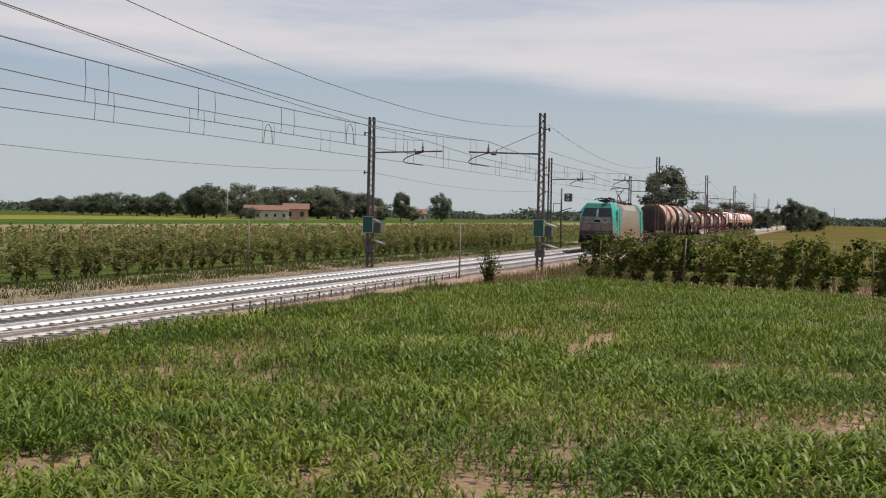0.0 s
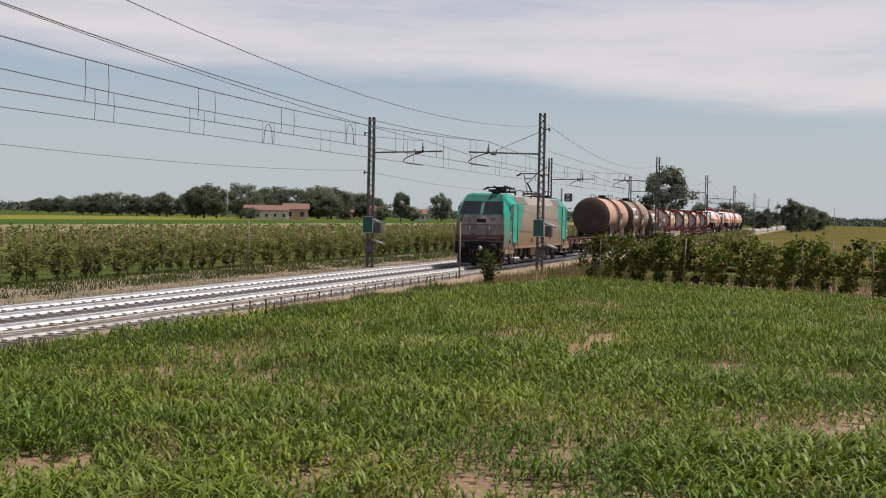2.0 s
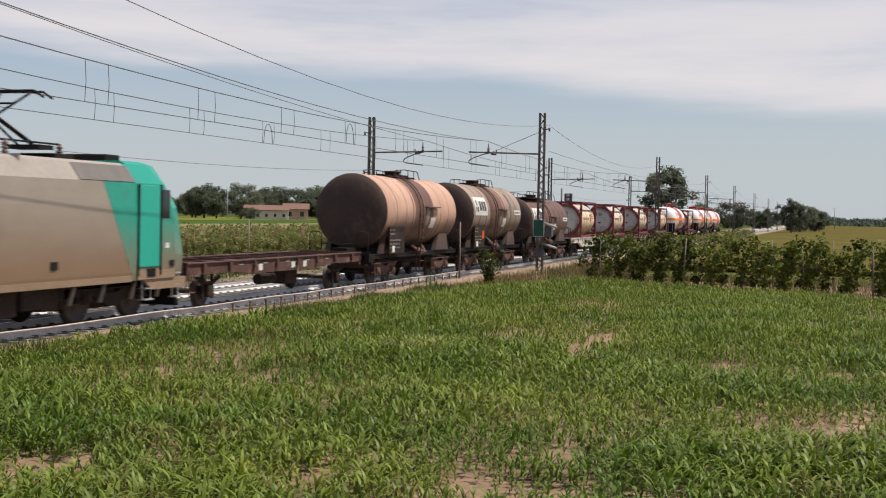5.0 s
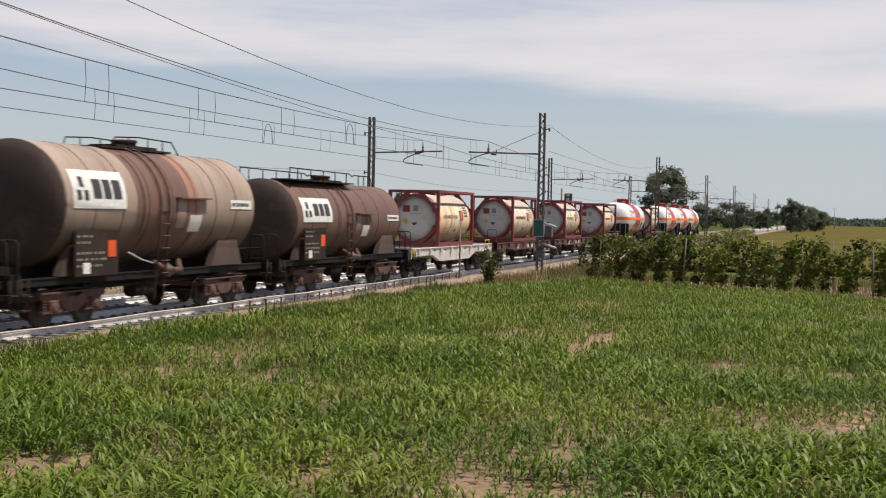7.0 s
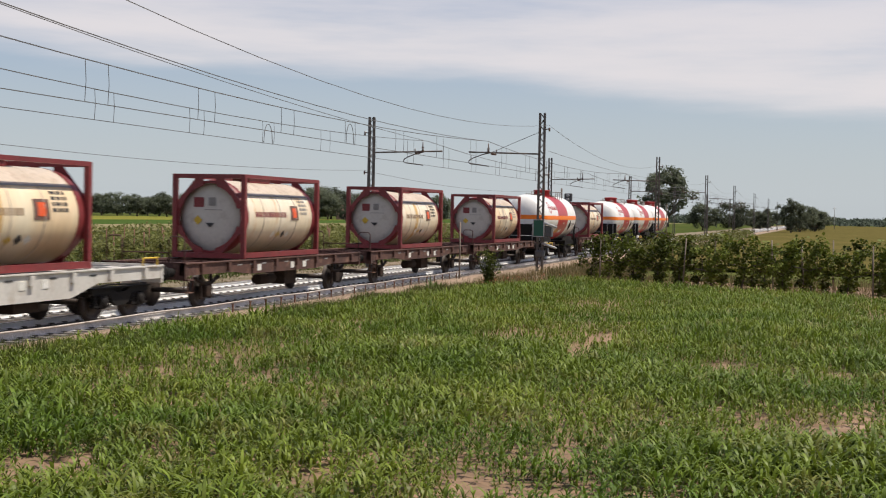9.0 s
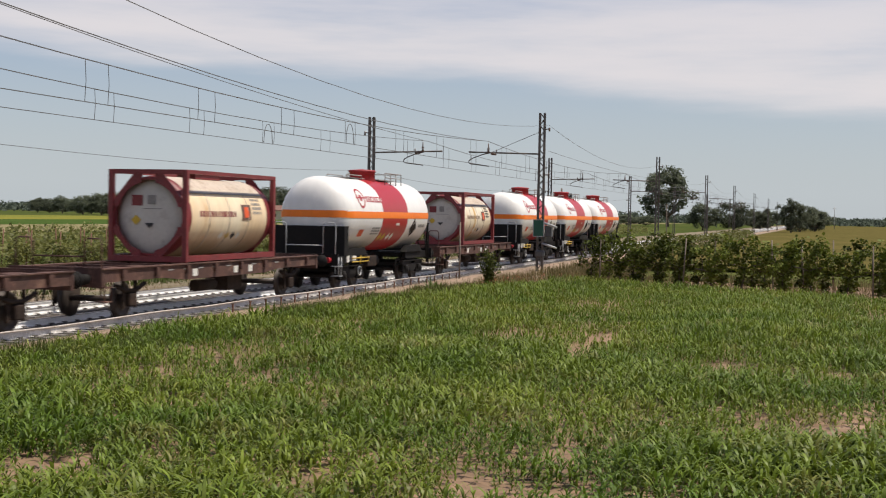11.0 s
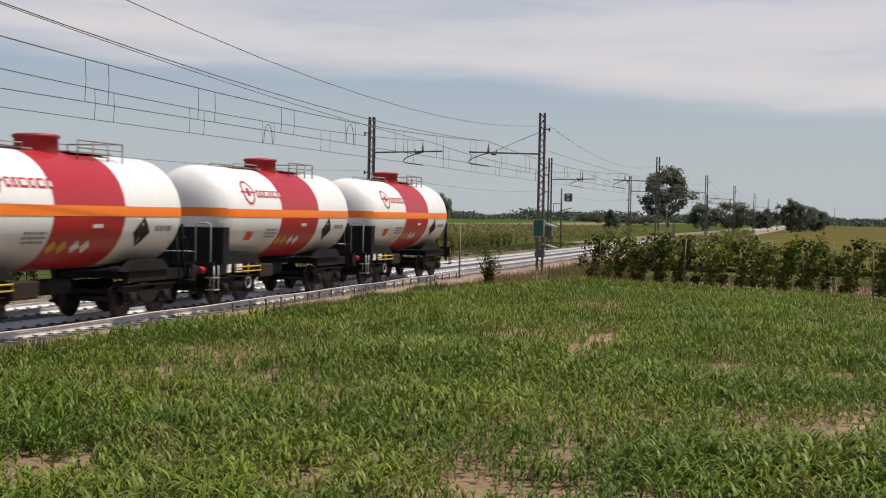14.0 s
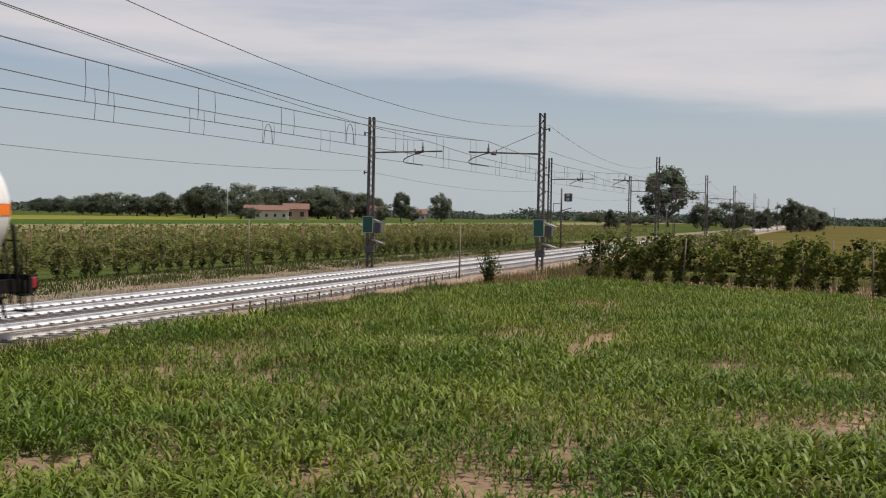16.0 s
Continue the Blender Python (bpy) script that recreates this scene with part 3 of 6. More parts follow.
for name, yy, z, sag, xs in (("feeder_wire", -3.42, 7.75, 1.14, NEARX), ("return_wire", GAP + 3.42, 5.18, 0.5, (19.6, 70.0, 119.3, 170.0, 221.0, 282.0)), ("earth_wire", -3.42, 6.35, 0.25, NEARX[1:])):
    w = thing(name, pose(0, yy, 0), "thin dark wire sagging from mast to mast", "wire", "overhead wires")
    sh = Shape()
    wp = []
    for a, b in zip(xs, xs[1:]):
        wp += span((a, 0, z), (b, 0, z), sag)
    part("wire", sh.line([p for i, p in enumerate(wp) if i == 0 or (p - wp[i - 1]).length > 0.01], 0.011, 4), WIRE, w)
w = thing("anchor_wire", pose(0, 0, 0), "two thin cables descending to the mast arm", "wire", "overhead wires")
part("cable", Shape().line(span((20.2, 0.05, 7.80), (70.8, 0.05, 6.87), 0.62), 0.016, 4), WIRE, w)
part("cable", Shape().line(span((19.6, GAP, 9.02), (70.0, GAP, 6.87), 0.38), 0.014, 4), WIRE, w)
part("stay", Shape().line([(70.8, -2.85, 7.35), (70.8, -0.25, 6.26)], 0.018, 4), WIRE, w)

# trackside signal on a pole, with a platform bracket
sg = thing("signal_post", pose(125.0, 6.5, GZ), "slender grey signal post with a square lamp head", "signal", kind="")
part("pole", Shape().rod((0, 0, 0), (0, 0, 5.75), 0.085, 10), MAST, sg)
part("bracket", Shape().rod((0, 0, 3.6), (0, -1.0, 3.9), 0.04).rod((0, 0, 4.3), (0, 0.75, 4.3), 0.03).rod((0, 0.75, 4.3), (0, 0.75, 3.3), 0.03).rod((0, 0, 3.3), (0, 0.75, 3.3), 0.03), MAST, sg)
hd = part("signal_head", Shape().box(-0.2, 0.1, -1.05, -0.3, 4.5, 5.28, 0.05), GREYBOX, sg, "dark square back plate")
part("lamp_hood", Shape().rod((-0.2, -0.67, 5.08), (-0.5, -0.67, 5.08), 0.14, 10).rod((-0.2, -0.67, 4.7), (-0.5, -0.67, 4.7), 0.14, 10), PALEGREY, hd)

# thin poles and the row of stakes along the ballast
for x, y, h, lab in ((58.0, -2.08, 2.72, "thin grey wooden pole at the edge of the ballast"), (58.5, 8.6, 2.6, "thin grey wooden pole before the vines"), (118.5, -4.3, 4.3, "pale slim pole beside the line"), (42, 11.4, 2.4, "thin grey wooden pole before the vines")):
    p = thing("wooden_pole", pose(x, y, GZ), lab, "pole")
    part("shaft", Shape().rod((0, 0, 0), (0.02, 0.01, h), 0.045, 8, 0.035), WOOD, p)
stk = thing("cable_duct", pose(0, 0, 0), "pale cable duct carried on short rusty stakes beside the ballast", "cable duct")
ST = Shape().box(-0.02, 0.02, -0.02, 0.02, -0.1, 0.25).box(-0.03, 0.03, -0.03, 0.03, 0.22, 0.25).mesh("stake", RUSTPOST)
for i in range(8, 30):
    part("stake", ST, RUSTPOST, stk, at=pose(25.6 + 1.115 * i + 0.07 * math.sin(i * 7), -1.93, -0.1, 3 * math.sin(i * 3), 3 * math.cos(i * 5), i * 7))
part("duct", Shape().line([(x, -1.93 + 0.015 * math.sin(x * 1.7), 0.185 + 0.012 * math.sin(x * 0.9)) for x in np.arange(8.0, 60.0, 0.56)], 0.025, 6), PIPE, stk, "pale weathered tube")


# ---- rolling stock ----
MOVERS, WHEELS = [], []


def train_x(t):
    """How far the train has come, measured from its place at eight seconds."""
    u = t - 8
    return -17.728 * u + 0.0667 * u * u


def vehicle(name, s, label, category, group=""):
    ob = thing(name, pose(s + train_x(0), 0, 0), label, category, group)
    MOVERS.append((ob, s, 0.0))
    return ob


def wheelset_mesh(r):
    sh = Shape()
    for s in (-1, 1):
        sh.lathe([(s * 0.69, 0.10), (s * 0.69, r + 0.03), (s * 0.715, r + 0.03), (s * 0.725, r), (s * 0.82, r - 0.005), (s * 0.82, r - 0.07), (s * 0.79, r - 0.09), (s * 0.79, 0.16), (s * 0.84, 0.14), (s * 0.84, 0.0)], 20, r, axis="y")
        for k in range(4):
            a = k * math.pi / 2
            sh.box(0.25 * math.cos(a) - 0.03, 0.25 * math.cos(a) + 0.03, s * 0.79, s * 0.80, r + 0.25 * math.sin(a) - 0.03, r + 0.25 * math.sin(a) + 0.03)
    sh.rod((0, -0.7, r), (0, 0.7, r), 0.08, 8)
    for i, p in enumerate(sh.v):
        sh.v[i] = (p[0], p[1], p[2] - r)
    return sh.mesh("wheel_set", WHEEL)


WS = {0.46: wheelset_mesh(0.46), 0.62: wheelset_mesh(0.62)}


def wheelset(parent, x, r, z=0.0):
    ob = part("wheel_set", WS[r], WHEEL, parent, "worn steel wheels on an axle", at=pose(x, 0, r - z))
    WHEELS.append((ob, x, r - z, r))
    return ob


BRAKE = Shape().box(-0.05, 0.05, -0.06, 0.06, 0.28, 0.62, 0.015).mesh("brake_shoe", UNDER)


def bogie(parent, x, r=0.46, base=1.8, mat=None):
    """A cast two-axle bogie: side frames bowed down between the axles, boxes, coil springs, brake gear."""
    mat = mat or UNDER
    h = base / 2
    b = part("bogie", Shape().box(-0.25, 0.25, -0.95, 0.95, 0.5, 0.82), mat, parent, "grimy bogie with springs and axle boxes", at=pose(x, 0, 0))
    for s in (-1, 1):
        o = [(-h - 0.5, 0.70), (-h - 0.36, 0.66), (-h + 0.34, 0.66), (-0.42, 0.46), (-0.22, 0.36), (0.22, 0.36), (0.42, 0.46), (h - 0.34, 0.66), (h + 0.36, 0.66), (h + 0.5, 0.70), (h + 0.5, 0.80), (h, 0.84), (0.48, 0.82), (0.2, 0.70), (-0.2, 0.70), (-0.48, 0.82), (-h, 0.84), (-h - 0.5, 0.80)]
        fr = Shape().prism(o, *sorted((s * 0.94, s * 1.06)))
        fr.box(-h - 0.5, h + 0.5, *sorted((s * 0.90, s * 1.12)), 0.80, 0.835)
        part("side_frame", fr, mat, b, "cast side frame")
        for e in (-h, h):
            bx = Shape().box(e - 0.16, e + 0.16, *sorted((s * 0.88, s * 1.13)), r - 0.14, r + 0.19, 0.03).box(e - 0.40, e + 0.40, *sorted((s * 0.93, s * 1.08)), r - 0.11, r - 0.05)
            bx.lathe([(s * 1.12, 0.13), (s * 1.17, 0.12), (s * 1.18, 0.07), (s * 1.18, 0.0)], 12, r + 0.02, axis="y", x0=e)
            part("axle_box", bx, mat, b, "axle box with a round cover")
            for q in (-0.28, 0.28):
                sp = [(0.0, 0.055)]
                z0, z1 = r - 0.05, 0.665
                for k in range(4):
                    z = z0 + (z1 - z0) * (k + 0.5) / 4
                    sp += [(z - 0.025, 0.06), (z, 0.095), (z + 0.025, 0.06)]
                part("coil_spring", Shape().lathe([(z0, 0.06)] + sp[1:] + [(z1, 0.06)], 10, axis="z", x0=e + q, y0=s * 1.0), mat, b)
        part("brake_lever", Shape().line([(-h - 0.62, s * 0.72, 0.35), (-h - 0.58, s * 0.8, 0.78), (-0.2, s * 0.84, 0.88), (h + 0.5, s * 0.84, 0.84)], 0.026), mat, b)
    for e in (-h - 0.45, h + 0.45):
        part("end_beam", B(e - 0.05, e + 0.05, -0.93, 0.93, 0.62, 0.74), mat, b)
    for e in (-h, h):
        wheelset(b, e, r)
    for e in (-h - 0.52, h + 0.52):
        for s in (-0.76, 0.76):
            part("brake_shoe", BRAKE, mat, b, at=pose(e, s, 0))
    return b


def buffers(parent, x, d, mat=None):
    """Two buffers and a hook on the headstock at x, pointing along d."""
    for s in (-0.88, 0.88):
        b = Shape().lathe([(0, 0.13), (d * 0.28, 0.13), (d * 0.28, 0.09), (d * 0.5, 0.09), (d * 0.5, 0.22), (d * 0.56, 0.21), (d * 0.58, 0.0)], 14, 1.06)
        part("buffer", b, mat or BLACK, parent, at=pose(x, s, 0))
    part("coupling", Shape().box(min(0, d * 0.45), max(0, d * 0.45), -0.05, 0.05, 0.98, 1.1).rod((d * 0.4, 0, 1.0), (d * 0.5, 0, 0.55), 0.035), BLACK, parent, at=pose(x, 0, 0))


# the electric locomotive; its middle is the origin, its front points to -x
LOCO_S = -30.35
loco = vehicle("electric_locomotive", LOCO_S, "dirty teal and silver electric locomotive with raised rear pantograph", "locomotive")
LEV = [(0.98, 0.02, 1.32, 1.46), (1.2, 0.0, 1.36, 1.48), (1.6, 0.0, 1.38, 1.49), (2.84, 0.22, 1.30, 1.49), (3.44, 0.66, 1.18, 1.47), (3.92, 1.0, 0.98, 1.14), (4.0, 1.15, 0.8, 0.98)]
HL = 9.0


def ring(lv, xb, front):
    z, e, wf, w = lv
    p = [(-HL + e, -wf, z), (-HL + e + 0.62, -w, z), (xb, -w, z), (xb, w, z), (-HL + e + 0.62, w, z), (-HL + e, wf, z)]
    return p if front else [(-x, -y, z) for x, y, z in p]


def cab(front):
    sh = Shape()
    n = len(LEV)
    xb = lambda z: -6.2 + 0.6 * (z - 1.0) if z < 3.5 else -6.3
    for lv in LEV:
        sh.v += ring(lv, xb(lv[0]), front)
    for j in range(n - 1):
        for i in range(6):
            k = (i + 1) % 6
            if i != 2 or j >= 4:
                sh.f.append((j * 6 + i, j * 6 + k, j * 6 + 6 + k, j * 6 + 6 + i))
    sh.f.append(tuple((n - 1) * 6 + i for i in range(6)))
    sh.f.append(tuple(range(5, -1, -1)))
    sh.smooth = [False] * len(sh.f)
    return sh


for fr in (True, False):
    c = part("cab", cab(fr), TEAL, loco, "faded teal cab")
    d = 1 if fr else -1
    turn = pose(0, 0, 0, 0, 0, 0 if fr else 180)

    def face(name, y0, y1, z0, z1, mat, out=0.012, label=""):
        """A flush plate on the sloping front between two heights, sized across the front's width."""
        def at(z):
            for a, b in zip(LEV, LEV[1:]):
                if a[0] <= z <= b[0]:
                    u = (z - a[0]) / (b[0] - a[0])
                    return -HL + a[1] + (b[1] - a[1]) * u, a[2] + (b[2] - a[2]) * u
        zs = sorted({z0, z1, *[q[0] for q in LEV if z0 < q[0] < z1]})
        sh = Shape()
        pts = []
        for z in zs:
            x, w = at(z)
            pts += [(x - out, y0 * w, z), (x - out, y1 * w, z)]
        sh.add(pts, [(2 * i, 2 * i + 2, 2 * i + 3, 2 * i + 1) for i in range(len(zs) - 1)])
        return part(name, sh, mat, c, label, at=turn)

    face("nose_panel", -0.985, 0.985, 2.30, 2.80, NOSE, label="silver nose streaked with soot and toned down like shade")
    face("lower_nose", -0.985, 0.985, 1.72, 2.28, NOSELOW, 0.018, "grimy lower nose panel toned down like shade")
    face("nose_seam", -0.985, 0.985, 2.275, 2.305, BLACK, 0.008)
    face("soot_streak", -0.24, 0.16, 2.40, 2.60, BLACK, 0.015, "black soot below the wipers")
    face("soot_streak", -0.66, -0.42, 2.50, 2.68, NOSELOW, 0.015)
    face("soot_streak", 0.40, 0.78, 2.44, 2.66, NOSELOW, 0.015)
    face("maroon_band", -0.985, 0.985, 1.42, 1.72, MAROON, 0.014, "dark maroon band with faded marks")
    for k in range(9):
        face("faded_mark", -0.82 + 0.105 * k, -0.82 + 0.105 * k + (0.075 if k % 4 else 0.04), 1.53, 1.61, DUST, 0.02)
    face("brow", -0.985, 0.985, 3.58, 3.915, TEALSHADE, 0.012, "sooty teal brow above the windscreen, darkened like shade")
    face("pillar", -0.985, 0.985, 2.80, 3.58, TEALSHADE, 0.008, "sooty teal windscreen surround, darkened like shade")
    face("centre_pillar", -0.05, 0.05, 2.84, 3.58, BLACK, 0.011)
    face("windscreen", -0.95, -0.04, 2.86, 3.56, GLASS, 0.014, "dark windscreen pane")
    face("windscreen", 0.04, 0.95, 2.86, 3.56, GLASS, 0.014, "dark windscreen pane")
    face("wiper", -0.075, -0.06, 2.82, 3.45, PALEGREY, 0.035)
    face("wiper", 0.03, 0.045, 2.82, 3.45, PALEGREY, 0.035)
    face("window_divider", -0.03, 0.0, 2.82, 3.56, TEALCLEAN, 0.02)
    for y in (-0.55, 0.55):
        part("grab_rail", Shape().line([(-HL + 0.0, y, 1.98), (-HL - 0.05, y, 2.0), (-HL - 0.04, y, 2.16), (-HL + 0.03, y, 2.18)], 0.02), PALEGREY, c, at=turn)
    part("lamp", Shape().lathe([(-HL - 0.06, 0.12), (-HL - 0.1, 0.12), (-HL - 0.09, 0.0)], 14, 1.02), SIGNWHITE, c, "round white lamp", at=turn @ pose(-0.15, -0.1, 0))
    for s in (-1, 1):
        y0, y1 = sorted((s * 1.482, s * 1.505))
        part("door", Shape().box(-7.50, -6.47, y0, y1, 1.32, 3.40, 0.008), TEALCLEAN, c, "teal cab door with dark seams", at=turn)
        for x in (-7.56, -6.40):
            yy0, yy1 = sorted((s * 1.49, s * 1.518))
            part("handrail", Shape().box(x - 0.035, x + 0.035, yy0, yy1, 1.1, 3.42), BLACK, c, at=turn)
        yy0, yy1 = sorted((s * 1.45, s * 1.5))
        part("side_window", Shape().box(-8.06, -7.64, yy0, yy1, 2.55, 3.30, 0.02), GLASS, c, "dark side window", at=turn)
        part("lower_panel", Shape().box(-8.35, -6.4, *sorted((s * 1.45, s * 1.497)), 1.0, 1.22), DUST, c, "dust-coated lower panel", at=turn)
        yy0, yy1 = sorted((s * 1.47, s * 1.51))
        # raised black plates give the steps' recesses their shade by colour
        part("step_recess", Shape().box(-8.3, -8.06, yy0, yy1, 1.30, 1.46), BLACK, c, at=turn)
        part("step_recess", B(-7.3, -6.85, yy0, yy1, 1.06, 1.27), BLACK, c, at=turn)
        for xa, xb, ztop, treads in ((-7.3, -6.85, 1.05, (0.47, 0.76)), (-8.8, -8.45, 1.3, (0.47, 0.8, 1.1))):
            st = Shape().line([(xa, s * 1.36, ztop), (xa, s * 1.36, 0.46), (xb, s * 1.36, 0.46), (xb, s * 1.36, ztop)], 0.022)
            steps_ = part("steps", st, PALEGREY, c, "pale metal footsteps", at=turn)
            for z in treads:
                part("tread", B(xa, xb, s * 1.36 - 0.1, s * 1.36 + 0.1, z - 0.015, z + 0.015), PALEGREY, steps_)
        # the cab's skirt hangs lower than the body
        yy0, yy1 = sorted((s * 1.38, s * 1.46))
        part("skirt", Shape().prism([(-9.05, 0.72), (-7.2, 0.72), (-6.75, 1.0), (-9.05, 1.0)], yy0, yy1), DUST, c, "dusty skirt below the cab", at=turn)
        part("number_plate", Shape().box(-8.02, -7.82, *sorted((s * 1.49, s * 1.502)), 1.78, 1.92), SIGNWHITE, c, "small white plate", at=turn)
    part("buffer_beam", Shape().box(-9.2, -8.9, -1.32, 1.32, 0.72, 1.42, 0.04).box(-9.25, -9.1, -1.25, -0.5, 0.78, 1.38, 0.03).box(-9.25, -9.1, 0.5, 1.25, 0.78, 1.38, 0.03), BLACK, c, "sooty black buffer beam", at=turn)
    part("snow_plough", Shape().prism([(-9.15, 0.2), (-8.95, 0.2), (-8.85, 0.7), (-9.0, 0.7)], -1.2, 1.2), BLACK, c, at=turn)
    for s in (-0.88, 0.88):
        part("buffer", Shape().lathe([(-9.2, 0.14), (-9.42, 0.14), (-9.42, 0.1), (-9.62, 0.1), (-9.62, 0.26), (-9.68, 0.25), (-9.7, 0.0)], 16, 1.06), BLACK, c, at=turn @ pose(0, s, 0))
    part("coupling", Shape().box(-9.6, -9.2, -0.05, 0.05, 0.98, 1.1).rod((-9.55, 0, 1.0), (-9.6, 0, 0.5), 0.04), BLACK, c, at=turn)
    part("horn", Shape().rod((-7.9, -0.5, 4.03), (-8.15, -0.5, 4.08), 0.05, 8, 0.1).rod((-7.9, -0.7, 4.03), (-8.1, -0.7, 4.1), 0.05, 8, 0.08).box(-7.95, -7.8, -0.8, -0.4, 3.98, 4.04), BLACK, c, at=turn)
    # black coupler hoses and grime above the plough
    for y in (-0.45, -0.3, 0.3, 0.45):
        part("brake_hose", Shape().line([(-9.22, y, 0.9), (-9.4, y, 0.7), (-9.36, y * 0.9, 0.45)], 0.03), BLACK, c, at=turn)

mid = Shape()
xs = lambda z: 6.19 - 0.6 * (z - 1.0)
for s in (-1, 1):
    pts = []
    for z, w in ((0.98, 1.46), (1.2, 1.48), (1.9, 1.49), (2.84, 1.49), (3.44, 1.47)):
        pts += [(-xs(z), s * w, z), (xs(z), s * w, z)]
    q = [(2 * i, 2 * i + 1, 2 * i + 3, 2 * i + 2) for i in range(4)]
    mid.add(pts, q if s < 0 else [t[::-1] for t in q])
mid.box(-6.1, 6.1, -1.44, 1.44, 0.955, 0.975)
side = part("body", mid, SILVER, loco, "silver-beige side dulled by brake dust")
for s in (-1, 1):
    part("dust_coat", Shape().box(-6.1, 6.1, *sorted((s * 1.45, s * 1.4935)), 0.97, 1.12), DUST, side, "thick brown brake dust along the sill")
    # jack recesses are flat black plates, the shade inside painted on
    for x in (-2.75, -0.12, 2.5):
        part("jack_recess", Shape().box(x, x + 0.28, *sorted((s * 1.47, s * 1.506)), 1.3 if x < -1 else 1.38, 1.48 if x < -1 else 1.56), BLACK, side)
roof = Shape()
pts = []
for z, w in ((3.44, 1.47), (3.86, 1.18), (3.93, 1.0)):
    pts += [(-6.3, -w, z), (6.3, -w, z)]
for z, w in ((3.93, 1.0), (3.86, 1.18), (3.44, 1.47)):
    pts += [(-6.3, w, z), (6.3, w, z)]
roof.add(pts, [(2 * i, 2 * i + 1, 2 * i + 3, 2 * i + 2) for i in range(5)])
rf = part("roof", roof, ROOFGREY, loco, "grey removable roof with darker grille panels")
for x0, x1 in ((-6.25, -3.7), (3.7, 6.25)):
    for s in (-1, 1):
        g = Shape()
        g.add([(x0, s * 1.478, 3.46), (x1, s * 1.478, 3.46), (x1, s * 1.20, 3.86), (x0, s * 1.20, 3.86)], [(0, 1, 2, 3) if s < 0 else (3, 2, 1, 0)])
        part("grille", g, ROOFDARK, rf, "dark louvred grille")
part("roof_seam", Shape().box(-1.7, -1.66, -1.25, 1.25, 3.8, 3.95).box(1.6, 1.64, -1.25, 1.25, 3.8, 3.95), FAINT, rf)
for x in (-4.4, -2.2, 0.0, 2.4, 4.6):
    ins = Shape().lathe([(3.92, 0.05), (4.0, 0.05), (4.0, 0.085), (4.04, 0.085), (4.04, 0.05), (4.1, 0.05), (4.1, 0.085), (4.14, 0.085), (4.14, 0.05), (4.2, 0.05), (4.2, 0.085), (4.24, 0.085), (4.24, 0.05), (4.3, 0.05), (4.3, 0.0)], 8, axis="z", x0=x, y0=-0.35)
    part("insulator", ins, INSUL, rf)
part("bus_bar", Shape().line([(-5.6, -0.35, 4.34), (-2.2, -0.35, 4.32), (0, -0.35, 4.3), (4.6, -0.35, 4.3)], 0.025), BLACK, rf)
fp = part("folded_pantograph", Shape().line([(-5.7, -0.5, 4.3), (-4.9, -0.55, 4.42), (-2.6, -0.55, 4.42), (-2.3, -0.4, 4.3)], 0.03).line([(-5.7, 0.5, 4.3), (-4.9, 0.55, 4.42), (-2.6, 0.55, 4.42), (-2.3, 0.4, 4.3)], 0.03)
          .line([(-2.6, 0, 4.3), (-5.2, 0, 4.36)], 0.08).line([(-3.0, -0.35, 4.2), (-3.8, -0.4, 4.46), (-4.9, -0.3, 4.5)], 0.04).line([(-3.0, 0.35, 4.2), (-3.8, 0.4, 4.46), (-4.9, 0.3, 4.5)], 0.04).box(-4.6, -3.2, -0.35, 0.35, 4.12, 4.26).box(-2.9, -2.2, -0.6, 0.6, 4.14, 4.24).box(-5.5, -5.1, -0.5, 0.5, 4.16, 4.3)
          .line([(-5.4, -0.85, 4.28), (-5.3, -0.6, 4.42), (-5.3, 0.6, 4.42), (-5.4, 0.85, 4.28)], 0.035).line([(-4.9, -0.85, 4.28), (-4.8, -0.6, 4.42), (-4.8, 0.6, 4.42), (-4.9, 0.85, 4.28)], 0.035), BLACK, rf, "folded black pantograph", at=pose(-4.2, 0, -0.02) @ Matrix.Diagonal((0.68, 1, 1, 1)) @ pose(4.0, 0, 0))
rp = part("pantograph", Shape().box(5.3, 5.9, -0.45, 0.45, 4.15, 4.25).line([(5.7, 0, 4.28), (4.15, 0, 4.86)], 0.055).line([(5.5, 0.25, 4.24), (4.25, 0.1, 4.76)], 0.03)
          .line([(4.15, -0.1, 4.86), (5.0, -0.4, 5.42)], 0.03).line([(4.15, 0.1, 4.86), (5.0, 0.4, 5.42)], 0.03).line([(4.6, -0.25, 5.15), (4.6, 0.25, 5.15)], 0.025)
          .line([(4.85, -0.85, 5.30), (4.85, -0.6, 5.46), (4.85, 0.6, 5.46), (4.85, 0.85, 5.30)], 0.03).line([(5.2, -0.85, 5.30), (5.2, -0.6, 5.46), (5.2, 0.6, 5.46), (5.2, 0.85, 5.30)], 0.03), BLACK, rf, "raised black pantograph touching the wire", at=pose(-1.7, 0, 0))
part("roof_boxes", Shape().box(4.2, 5.0, -0.5, 0.5, 3.93, 4.08, 0.02).box(6.3, 7.0, -0.6, 0.6, 3.98, 4.16, 0.03), BLACK, rf)
